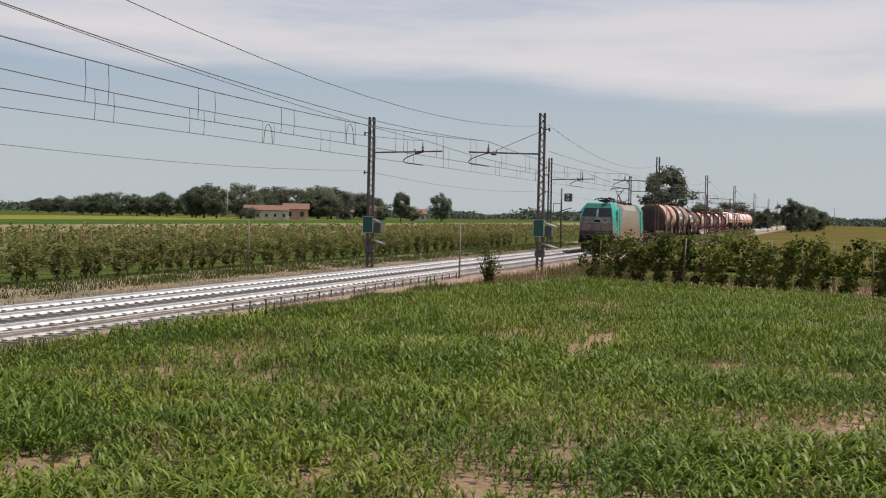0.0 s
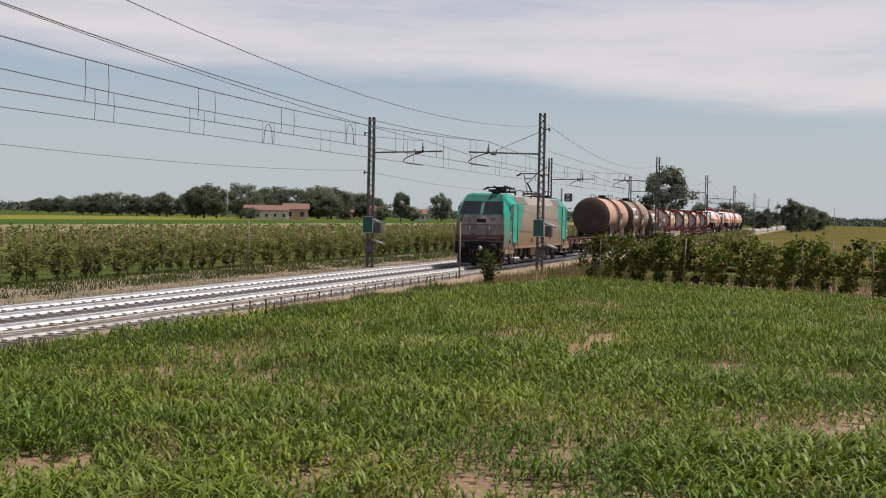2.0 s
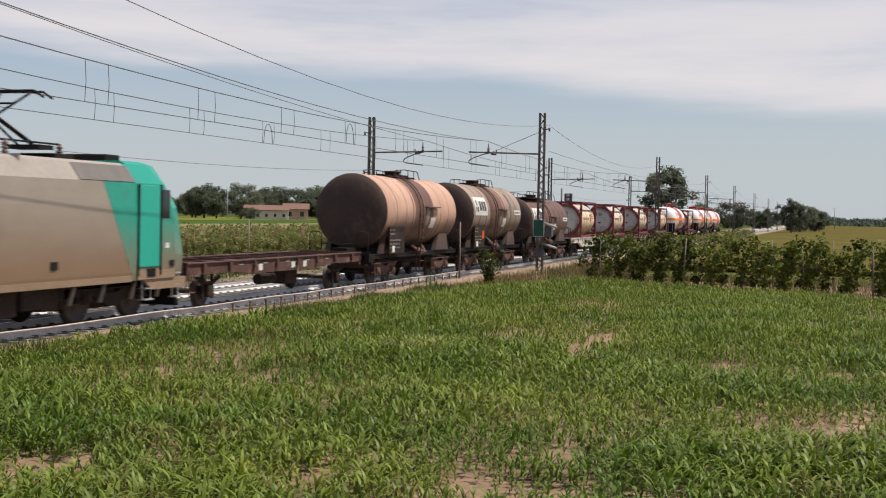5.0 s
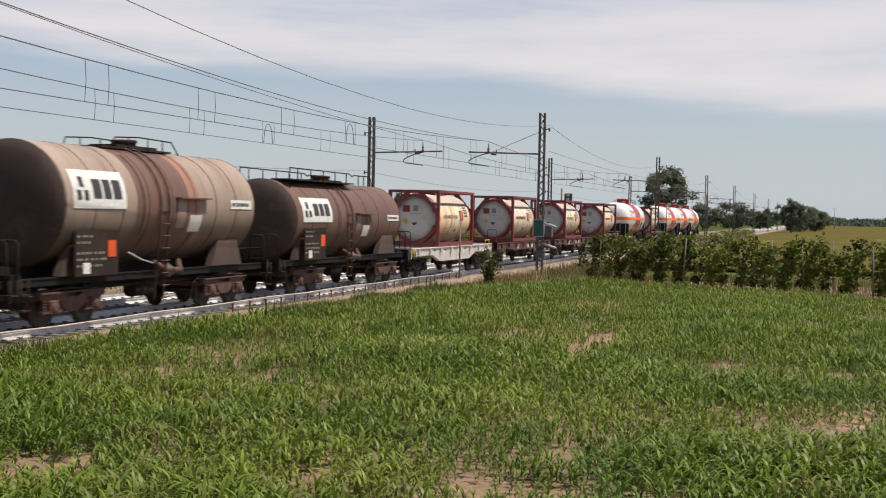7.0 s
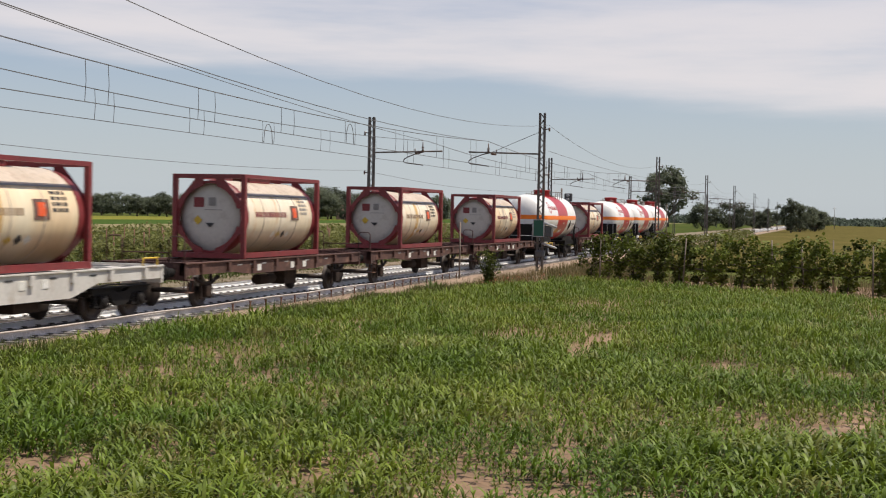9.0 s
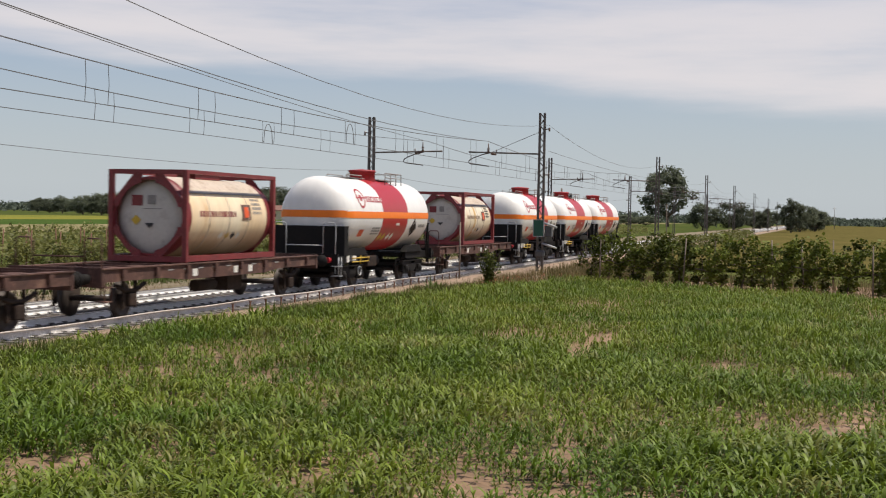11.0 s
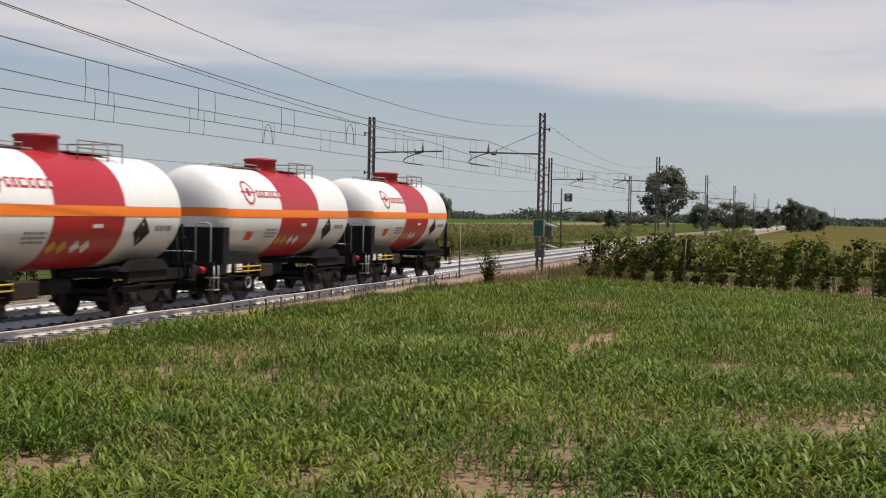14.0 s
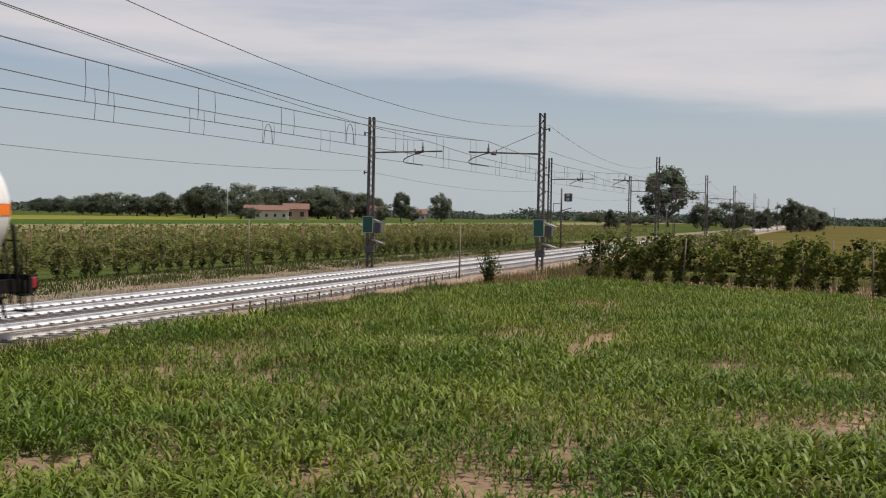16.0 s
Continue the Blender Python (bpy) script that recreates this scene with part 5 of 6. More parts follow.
    for y, z, m in ((0.42, -0.1, YELLOW), (0.0, -0.18, INK)):
        xx = 0.42 - 0.26 * math.sqrt(max(0, 1 - (math.hypot(y, z) / R) ** 2)) - 0.035
        dsh = Shape().add([(xx, y, z + zc - 0.15), (xx, y + 0.15, z + zc), (xx, y, z + zc + 0.15 if m != INK else z + zc), (xx, y - 0.15, z + zc)], [(0, 3, 2, 1)])
        part("hazard_diamond", dsh, m, v)
    return c


surf_stain = surf("orange_stain", (0.60, 0.36, 0.12), (0.66, 0.46, 0.20), 1.4, 0.5, bump=0.0, c3=(0.70, 0.60, 0.42), stretch=(2, 0.5, 0.5))

flat_wagon(-21.55, -6.3, RUST, "empty rusty brown two-axle container wagon")
flat_wagon(34.75, 49.8, WAGONWHITE, "pale grey container wagon with yellow rails", bogies=True, white=True)
flat_wagon(49.8, 65.1, RUST, "rusty brown two-axle container wagon under load")
flat_wagon(65.1, 80.4, RUST, "rusty brown two-axle container wagon under load")
flat_wagon(80.4, 95.7, RUST, "rusty brown two-axle container wagon under load")
flat_wagon(109.35, 124.5, RUST, "rusty brown two-axle container wagon under load")
for k, (s, m) in enumerate(((39.7, CONTORANGE), (54.4, CONTCREAM), (69.65, CONTCREAM), (85.55, CONTORANGE), (114.3, CONTCREAM))):
    container(s, 1.335, k, m)


def gas_tank(dome, last=False):
    """A white pressure tank wagon with a red belt, an orange stripe and a red dome; dome: its dome's train metre."""
    w = vehicle("gas_tank_wagon", dome, "white tank wagon with red belt, orange stripe and red dome", "tank wagon", "white gas tank wagons")
    L, off = 11.75, 0.12
    for e in (-1, 1):
        for s in (-1, 1):
            part("side_beam", B(*sorted((e * (L / 2 - 0.13) + off, e * 2.6 + off)), *sorted((s * 0.95, s * 1.12)), 0.92, 1.2), BLACK, w)
        part("headstock", B(*sorted((e * (L / 2 - 0.12) + off, e * L / 2 + off)), -1.3, 1.3, 0.86, 1.3), BLACK, w, "black headstock")
        part("end_floor", B(*sorted((e * 2.6 + off, e * (L / 2 - 0.13) + off)), -0.9, 0.9, 1.0, 1.15), BLACK, w)
    for e in (-1, 1):
        buffers(w, e * L / 2 + off, e)
        bogie(w, e * 3.75 + off, mat=BLACK)
    R, zc = 1.43, 2.71
    x0, x1 = -5.15, 5.5
    prof = [(x0, 0.0)] + [(x0 + 0.75 - 0.75 * math.cos(q), R * math.sin(q) ** 0.62) for q in np.linspace(0.02, math.pi / 2, 9)]
    pre = [(x1 - 0.75 + 0.75 * math.cos(q), R * math.sin(q) ** 0.62) for q in np.linspace(math.pi / 2, 0.02, 9)] + [(x1, 0.0)]
    v = part("vessel", Shape().lathe(prof + pre, 56, zc), TANKWHITE, w, "white gloss vessel with rounded ends")
    part("red_belt", Shape().lathe([(-1.15, R + 0.005), (2.0, R + 0.005)], 56, zc), TANKRED, v, "broad red belt")
    st = Shape()
    so = [(a, b + 0.011) for a, b in prof if b > 0.9] + [(a, b + 0.011) for a, b in pre if b > 0.9]
    for a0 in (-5.5, 174.5):
        st.lathe(so, 3, zc, radians(a0 + 1), radians(a0 + 11))
    part("orange_stripe", st, ORANGE, v, "orange stripe along the side")
    # the stripe runs on across the ends
    for pr, d in ((prof[:7], -0.012), (pre[-7:], 0.012)):
        es = Shape()
        pts = []
        run = [(a, -b) for a, b in (pr if d < 0 else pr[::-1])][::-1] + [(a, b) for a, b in (pr if d < 0 else pr[::-1])][1:]
        for a, b in run:
            pts += [(a + d, b, zc - 0.10), (a + d, b, zc + 0.16)]
        es.add(pts, [(2 * i, 2 * i + 1, 2 * i + 3, 2 * i + 2) for i in range(len(run) - 1)], True)
        part("end_stripe", es, ORANGE, v)
    top = zc + R
    dm = part("dome", Shape().lathe([(top - 0.15, 0.53), (top + 0.28, 0.51), (top + 0.3, 0.56), (top + 0.36, 0.56), (top + 0.38, 0.51), (top + 0.42, 0.0)], 24, axis="z", x0=0.28), DOMERED, v, "faded red valve dome")
    for s in (-0.8, 0.8):
        part("grab_rail", Shape().line([(-2.6, s * 0.5, top - 0.1), (-2.6, s * 0.5, top + 0.12), (-0.9, s * 0.5, top + 0.12), (-0.9, s * 0.5, top - 0.1)], 0.02), FAINT, v)
        rl = Shape()
        rl.line([(0.8, s, top - 0.2), (0.8, s, top + 0.28), (2.9, s, top + 0.28), (2.9, s, top - 0.2)], 0.022)
        for x in (1.5, 2.2):
            rl.rod((x, s, top - 0.2), (x, s, top + 0.28), 0.02)
        rl.line([(0.8, s, top + 0.1), (2.9, s, top + 0.1)], 0.018)
        part("railing", rl, FAINT, v, "thin grey railing")
    part("railing", Shape().line([(2.9, -0.8, top + 0.28), (2.9, 0.8, top + 0.28)], 0.022), FAINT, v, "thin grey railing")
    part("walkway", B(-2.7, -0.4, -0.35, 0.35, top - 0.01, top + 0.03), FAINT, v, "narrow grey walkway")
    part("walkway", B(0.95, 2.9, -0.5, 0.5, top - 0.01, top + 0.03), FAINT, v, "narrow grey walkway")
    # emblem ring and bars, hazard diamond, plates
    em = Shape()
    for k in range(20):
        a0_, a1_ = k * math.tau / 20, (k + 1) * math.tau / 20
        q = []
        for a, rr_ in ((a0_, 0.33), (a1_, 0.33), (a1_, 0.41), (a0_, 0.41)):
            th = radians(27) + rr_ * math.sin(a) / R
            q.append((-3.42 + rr_ * math.cos(a), -(R + 0.01) * math.cos(th), zc + (R + 0.01) * math.sin(th)))
        em.add(q, [(0, 1, 2, 3)])
    part("emblem_ring", em, TANKRED, v, "red ring emblem")
    decal("emblem_bar", v, -3.95, -2.9, 26, 28, R + 0.014, zc, TANKRED)
    decal("emblem_bar", v, -3.52, -3.32, 22, 32, R + 0.012, zc, TANKRED)
    lx = -2.85
    for ww in (0.22, 0.17, 0.32, 0.22, 0.32, 0.22):
        decal("emblem_bar", v, lx, lx + ww, 20.5, 30.0, R + 0.01, zc, TANKRED)
        decal("emblem_bar_gap", v, lx + 0.07, lx + ww - 0.06, 22.5, 28.0, R + 0.014, zc, TANKWHITE)
        lx += ww + 0.07
    diamond(v, 2.95, -21, 0.42, 17, R + 0.012, zc, UNDER, "dark diamond plate")
    marks(v, 3.6, 4.5, -22, -12, R + 0.008, zc, FAINT, 1, 3)
    marks(v, -2.2, -1.3, -32, -18, R + 0.008, zc, FAINT, 3, 4)
    decal("placard", v, -3.6, -3.1, -34, -22, R + 0.008, zc, PLACARD, "faded orange plate")
    decal("plate", v, 0.55, 1.0, -16, -12, R + 0.012, zc, SIGNWHITE)
    for k, (x, m) in enumerate(((-0.9, YELLOW), (-0.45, YELLOW), (0.1, SIGNWHITE), (0.55, SIGNWHITE))):
        diamond(v, x, -36, 0.2, 8, R + 0.014, zc, m)
    # dark shield at the front end, saddles, brake platform
    part("end_shield", Shape().box(x0 - 0.1, x0 - 0.03, -1.36, 1.36, 1.22, 2.30).box(x0 - 0.03, x0 + 0.30, -1.36, -1.33, 1.22, 2.30).box(x0 - 0.03, x0 + 0.30, 1.33, 1.36, 1.22, 2.30), BLACK, w, "flat black end shield")
    for e in (-1, 1):
        x = e * 3.5 + off
        for s in (-1, 1):
            part("saddle", Shape().prism([(x - 1.15, 1.2), (x + 1.15, 1.2), (x + 0.75, 1.48), (x - 0.75, 1.48)], *sorted((s * 0.95, s * 1.2))), BLACK, w)
    end_rails(w, L, -1, PALEGREY, 2.42)
    part("red_valve", Shape().rod((-L / 2 + off - 0.05, -1.0, 1.08), (-L / 2 + off - 0.28, -1.0, 1.08), 0.1, 10).rod((-L / 2 + off - 0.05, -0.6, 1.06), (-L / 2 + off - 0.28, -0.6, 1.06), 0.1, 10), TANKRED, w, "red air valves")
    end_rails(w, L, 1, BLACK)
    part("end_ladder", Shape().line([(5.55, -1.25, 0.7), (5.45, -1.2, 2.2)], 0.03).line([(5.2, -1.3, 0.7), (5.1, -1.2, 2.1)], 0.03).line([(5.7, -1.1, 1.2), (5.2, -1.32, 2.4)], 0.05), BLACK, w)
    part("yellow_rail", Shape().line([(-4.4, -1.36, 0.98), (-2.6, -1.36, 0.98), (-2.6, -1.36, 1.12), (-4.4, -1.36, 1.12)], 0.025).line([(-3.5, -1.36, 0.9), (-3.5, -1.36, 1.2)], 0.02), YELLOW, w, "yellow marked brake lever")
    part("valve_box", Shape().box(-2.5, -1.5, -1.3, -0.9, 0.75, 1.15, 0.03), UNDER, w)
    part("plate", B(-4.9, -4.65, -1.34, -1.3, 0.98, 1.22), SIGNWHITE, w, "small white plate")
    part("plate", B(-4.2, -3.8, -1.3, -1.22, 1.02, 1.2), SIGNWHITE, w, "small white plate")
    part("hand_wheel", Shape().lathe([(-1.2, 0.15), (-1.24, 0.15), (-1.24, 0.19), (-1.2, 0.19), (-1.2, 0.15)], 18, 0.62, axis="y", x0=-3.2), PALEGREY, w, "pale round hand wheel")
    part("air_tank", Shape().rod((-1.0, -0.4, 0.9), (0.9, -0.4, 0.9), 0.2, 14), BLACK, w)
    if last:
        part("tail_lamp", Shape().box(L / 2 + off, L / 2 + off + 0.16, -1.3, -0.98, 1.0, 1.24, 0.02), TANKRED, w, "red tail lamp board")
        part("hose", Shape().line([(L / 2 + off + 0.05, -0.4, 1.0), (L / 2 + off + 0.2, -0.4, 0.6), (L / 2 + off + 0.35, -0.35, 0.3), (L / 2 + off + 0.5, -0.3, 0.28)], 0.03), BLACK, w)
    else:
        part("red_valve", Shape().rod((L / 2 + off + 0.02, -0.5, 1.1), (L / 2 + off + 0.25, -0.5, 1.1), 0.12, 10), TANKRED, w)
    return w


gas_tank(102.8)
for k, s in enumerate((131.27, 144.2, 157.1)):
    gas_tank(s, k == 2)


# ---- plants ----
def leaf_strips(n, base, lean, length, width, droop, turn, seg=4):
    """Arching blades. base (n,3); lean: start angle from upright; droop: how far the angle grows; returns verts, quads."""
    k = seg + 1
    s = np.linspace(0, 1, k)
    ang = lean[:, None] + droop[:, None] * s[None, :]
    st = length[:, None] / seg
    r = np.concatenate([np.zeros((n, 1)), np.cumsum(np.sin(ang[:, :-1]) * st, 1)], 1)
    z = np.concatenate([np.zeros((n, 1)), np.cumsum(np.cos(ang[:, :-1]) * st, 1)], 1)
    w = width[:, None] * np.array([0.45, 1.0, 0.95, 0.65, 0.06])[None, :k] if seg == 4 else width[:, None] * np.linspace(1, 0.08, k)[None, :]
    c, d = np.cos(turn)[:, None], np.sin(turn)[:, None]
    v = np.empty((n, k, 2, 3))
    for j, e in ((0, -0.5), (1, 0.5)):
        v[:, :, j, 0] = base[:, None, 0] + r * c - e * w * d
        v[:, :, j, 1] = base[:, None, 1] + r * d + e * w * c
        v[:, :, j, 2] = base[:, None, 2] + z
    q0 = (np.arange(n) * k * 2)[:, None, None] + (np.arange(seg) * 2)[None, :, None] + np.array([0, 1, 3, 2])[None, None, :]
    return v.reshape(-1, 3), q0.reshape(-1, 4)


def patchy(x, y, f, seed):
    return np.array([noise.noise((a * f, b * f, seed)) for a, b in zip(x, y)])


# bare and thin places in the corn: middle, half length along x, half width, how bare
THIN = ((23.9, -7.0, 1.5, 1.0, 0.9), (22.3, -8.6, 0.9, 0.7, 0.85), (13.5, -12.7, 0.8, 0.7, 0.8), (14.0, -14.5, 0.9, 0.6, 0.8), (13.2, -9.5, 0.7, 0.8, 0.85), (18.5, -18.0, 0.9, 0.7, 0.7),
        (16.5, -9.0, 1.6, 0.5, 0.5), (44.0, -10.4, 1.6, 0.8, 0.7), (18.0, -12.0, 1.2, 0.6, 0.4), (27.0, -16.5, 2.0, 0.8, 0.5), (33.0, -6.2, 2.2, 0.7, 0.5), (38.0, -14.0, 2.0, 0.8, 0.45))


def corn_field():
    n0 = 78000
    x = rng.uniform(9.5, 61, n0)
    y = rng.uniform(-24, -2.6, n0)
    ok = (y < -2.7 - np.clip(x - 26, 0, 10) * 0.1 - np.maximum(0, x - 48) * 0.36) & (x < 58.4 + (y + 7.4) * 0.40) & (y > -18.6 - 0.06 * x - 1.5) & (y < -18.16 + 0.72 * x + 1.5)
    x, y = x[ok], y[ok]
    big = patchy(x, y, 0.22, 3.0)
    fine = patchy(x, y, 0.9, 8.0)
    bare = np.zeros(len(x))
    for cx, cy, hx, hy, k in THIN:
        bare = np.maximum(bare, k * np.exp(-((x - cx) / hx) ** 2 - ((y - cy) / hy) ** 2))
    rut = (np.abs(y + 13.0 - (x - 29) * 0.01 + 0.12 * np.sin(x * 2.1)) < 0.30) & (x > 26.5) & (x < 33.8)
    keep = (rng.uniform(0, 1, len(x)) < 0.98 + 0.8 * big + 0.9 * fine - 0.62 * bare) & ~(rut & (rng.uniform(0, 1, len(x)) < 0.97))
    x, y, big, bare = x[keep], y[keep], big[keep], bare[keep]
    h = np.clip(0.30 + 0.24 * big + rng.normal(0, 0.06, len(x)) - 0.12 * bare, 0.13, 0.56)
    vs, qs, k = [], [], 0
    # near plants with six full leaves, far ones with four simpler, broader ones
    for sel, per, seg, broad in ((x < 29, 6, 4, 1.0), (x >= 29, 4, 3, 1.35)):
        n = int(sel.sum())
        idx = np.repeat(np.arange(n), per)
        px_, py_, ph = x[sel][idx], y[sel][idx], h[sel][idx]
        lev = np.tile(np.linspace(0.06, 0.8, per), n)
        m = len(idx)
        base = np.stack([px_, py_, GZ + 0.04 + ph * lev * 0.68], 1)
        turn = np.repeat(rng.uniform(0, math.tau, n), per) + np.tile(np.arange(per) % 2 * math.pi, n) + rng.normal(0, 0.6, m)
        length = ph * (0.80 - 0.4 * np.abs(lev - 0.45)) * rng.uniform(0.7, 1.15, m)
        v, q = leaf_strips(m, base, np.clip(0.75 - 0.55 * lev + rng.normal(0, 0.25, m), 0.05, 1.3), length, (0.015 + 0.046 * ph) * broad, rng.uniform(1.1, 2.7, m), turn, seg)
        vs.append(v)
        qs.append(q + k)
        k += len(v)
    v, q = np.concatenate(vs), np.concatenate(qs)
    ob = part("corn_field", bulk("corn_field", v, q, CORN))
    return tagged(ob, "young green corn plants with arching leaves in dry soil", "corn", kind="stuff")


def grass_patch(name, x0, x1, y0, y1, n, h, mat, label, test=None, w=0.012, zb=None):
    x, y = rng.uniform(x0, x1, n), rng.uniform(y0, y1, n)
    dens = patchy(x, y, 0.5, 21.0)
    ok = rng.uniform(0, 1, n) < 0.75 + dens
    if test is not None:
        ok &= test(x, y)
    x, y, dens = x[ok], y[ok], dens[ok]
    m = len(x)
    hh = h * np.clip(1 + 0.7 * dens + rng.normal(0, 0.22, m), 0.3, 1.9)
    base = np.stack([x, y, np.full(m, GZ if zb is None else zb)], 1)
    v, q = leaf_strips(m, base, rng.uniform(0.02, 0.35, m), hh, np.full(m, w) * rng.uniform(0.7, 1.6, m), rng.uniform(0.1, 1.1, m), rng.uniform(0, math.tau, m), 3)
    return tagged(part(name, bulk(name, v, q, mat)), label, "grass", kind="stuff")


corn_field()
grass_patch("verge_grass", 12, 52, -4.4, -2.05, 24000, 0.25, GRASS, "green weedy grass along the ballast edge", lambda x, y: y < -2.3 - np.clip(x - 29, 0, 9) * 0.05 + 0.25 * np.sin(x * 0.9), w=0.018, zb=-0.2)
grass_patch("dry_verge_grass", 44, 84, -8.6, -3.3, 15000, 0.36, DRYGRASS, "dry tan grass and weeds beside the line", lambda x, y: y > -3.9 - np.maximum(0, x - 47) * 0.36, w=0.02)
grass_patch("dry_verge_grass", 26, 64, -3.5, -2.0, 5000, 0.16, DRYGRASS, "sparse dry grass at the foot of the ballast", w=0.018)
grass_patch("dry_verge_grass", 15, 140, 5.8, 8.4, 10000, 0.07, DRYGRASS, "short dry grass beyond the track", w=0.04)
grass_patch("far_verge_grass", 22, 150, 7.6, 12.6, 26000, 0.17, GRASS, "rough green grass before the vineyard", w=0.045)
grass_patch("weeds", 54, 70, -24, -7, 11000, 0.28, DRYGRASS, "dry grass under the vines", w=0.02)


def leaf_cloud(centres, spread, per, size, seed, flat=0.6, out=0.0):
    """Small folded leaf quads scattered round the centres."""
    g = np.random.default_rng(seed)
    c = np.repeat(np.asarray(centres, float), per, 0)
    n = len(c)
    p = c + np.clip(g.normal(0, 1, (n, 3)), -1.7, 1.7) * np.repeat(np.broadcast_to(np.asarray(spread, float), (len(centres), 3)), per, 0)
    d = g.normal(0, 1, (n, 3))
    d[:, 2] = np.abs(d[:, 2]) + flat
    if out:
        away = p - c
        d = d * 0.6 + out * away / (np.linalg.norm(away, axis=1)[:, None] + 1e-6)
    d /= np.linalg.norm(d, axis=1)[:, None]
    u = np.cross(d, g.normal(0, 1, (n, 3)))
    u /= np.linalg.norm(u, axis=1)[:, None]
    w = np.cross(d, u)
    s = (size * g.uniform(0.6, 1.4, n))[:, None]
    v = np.stack([p - u * s * 0.5, p - w * s * 0.42 + d * s * 0.1, p + u * s * 0.55, p + w * s * 0.42 + d * s * 0.1], 1)
    return v.reshape(-1, 3), np.arange(n * 4).reshape(-1, 4)


def vine_meshes(seed, tall=1.95, size=0.14, mat=None):
    g = random.Random(seed)
    cen = []
    # a narrow leafy foot that spreads into an uneven head with loose shoots
    for k in range(9):
        z = g.uniform(0.12, 0.5) * tall
        cen.append((g.uniform(-0.16, 0.16), g.uniform(-0.2, 0.2), z))
    for k in range(17):
        z = g.uniform(0.48, 0.94) * tall
        cen.append((g.uniform(-0.3, 0.3), g.uniform(-0.62, 0.62), z))
    for k in range(7):
        cen.append((g.uniform(-0.2, 0.2), g.uniform(-0.65, 0.65), tall * g.uniform(0.93, 1.13)))
    v, q = leaf_cloud(cen, (0.10, 0.115, 0.12), 22, size, seed)
    crown = bulk("foliage", v, q, mat or VINE)
    tr = Shape()
    p = Vector((0, 0, -0.05))
    for k in range(4):
        e = p + Vector((g.uniform(-0.06, 0.06), g.uniform(-0.07, 0.07), 0.24))
        tr.rod(p, e, 0.045 - 0.006 * k, 6)
        p = e
    for s in (-1, 1):
        tr.line([p, p + Vector((0, s * 0.3, 0.12)), p + Vector((0.02, s * 0.6, 0.16))], 0.022)
        tr.line([p + Vector((0, s * 0.3, 0.1)), p + Vector((0.05, s * 0.34, 0.85))], 0.012)
    return tr.mesh("trunk", BARK), crown


VINES = [vine_meshes(s) for s in (11, 12, 13, 14)]
FARVINES = [vine_meshes(s, 1.9, 0.115, VINEFAR) for s in (15, 16, 17)]
k = 0
for r in range(2):
    for j in range(15):
        y = -7.8 - 1.1 * j - 0.5 * (r % 2) + 0.25 * math.sin(j * 5 + r)
        x = 60.3 + (y + 7.4) * 0.40 + 2.4 * r + 0.2 * math.sin(j * 3.1 + r * 2)
        ob = thing("grapevine", pose(x, y, GZ, 0, 0, 12 * math.sin(k * 1.7)) @ Matrix.Diagonal((1, 1.0, 0.96 + 0.13 * math.sin(k * 2.3) - 0.08 * r, 1)), "leafy green grapevine with a short dark trunk", "vine", "vines beside the corn")
        tr, cr = VINES[(k * 7 + r) % 4]
        part("trunk", tr, BARK, ob)
        part("foliage", cr, VINE, ob)
        k += 1
for r in range(3):
    for j in range(4):
        y = -8.2 - 3.9 * j - 1.2 * r
        x = 60.1 + (y + 7.4) * 0.40 + 2.4 * r
        p = thing("vineyard_post", pose(x, y, GZ, 4 * math.sin(j * 2 + r), 5 * math.cos(j * 3 + r), 0), "weathered grey wooden vineyard post", "post", "vineyard posts")
        part("shaft", Shape().rod((0, 0, -0.1), (0, 0, 2.1 + 0.15 * math.sin(j)), 0.032, 8, 0.028), WOOD, p)

cen = [(88 + 0.45 * i, -5.6 + 0.5 * math.sin(i * 1.3), GZ + 0.25 + 1.0 * abs(math.sin(i * 2.1 + 0.4))) for i in range(300)]
v, q = leaf_cloud(cen, (0.4, 0.3, 0.2), 22, 0.2, 41)
tagged(part("lineside_growth", bulk("lineside_growth", v, q, VINEFAR)), "rough green growth along the line behind the vines", "bushes", kind="stuff")

# the vineyard beyond the line: its first row vine by vine, the rest as one growth
for j in range(78):
    x = 33 + 1.25 * j
    ob = thing("grapevine", pose(x, 12.6 + 0.12 * math.sin(j * 3), GZ, 0, 0, 90 + 15 * math.sin(j * 1.9)) @ Matrix.Diagonal((1, 1, 0.68 + 0.10 * math.sin(j * 2.7), 1)), "young leafy grapevine in the row along the railway", "vine", "vines beyond the railway")
    tr, cr = FARVINES[(j * 5 + j // 3) % 3]
    part("trunk", tr, BARK, ob)
    part("foliage", cr, VINE, ob)
cen = []
for r in range(1, 15):
    y = 12.6 + 2.4 * r
    x = 30.0 + r
    while x < 250:
        x += rng.uniform(0.35, 0.9) * (1 + r * 0.05)
        cen.append((x, y + rng.normal(0, 0.2), GZ + rng.uniform(0.45, 1.45)))
v, q = leaf_cloud(cen, (0.28, 0.16, 0.22), 14, 0.24, 5)
tagged(part("vineyard_rows", bulk("vineyard_rows", v, q, VINEFAR)), "long rows of light green vines beyond the railway", "vines", kind="stuff")
cen = [(33 + 1.0 * i, 12.6 + 0.2 * math.sin(i), GZ + rng.uniform(0.7, 1.45)) for i in range(215)]
v, q = leaf_cloud(cen, (0.35, 0.15, 0.25), 16, 0.16, 6)
tagged(part("vineyard_shoots", bulk("vineyard_shoots", v, q, VINEFAR)), "light green shoots of the first vine row", "vines", kind="stuff")
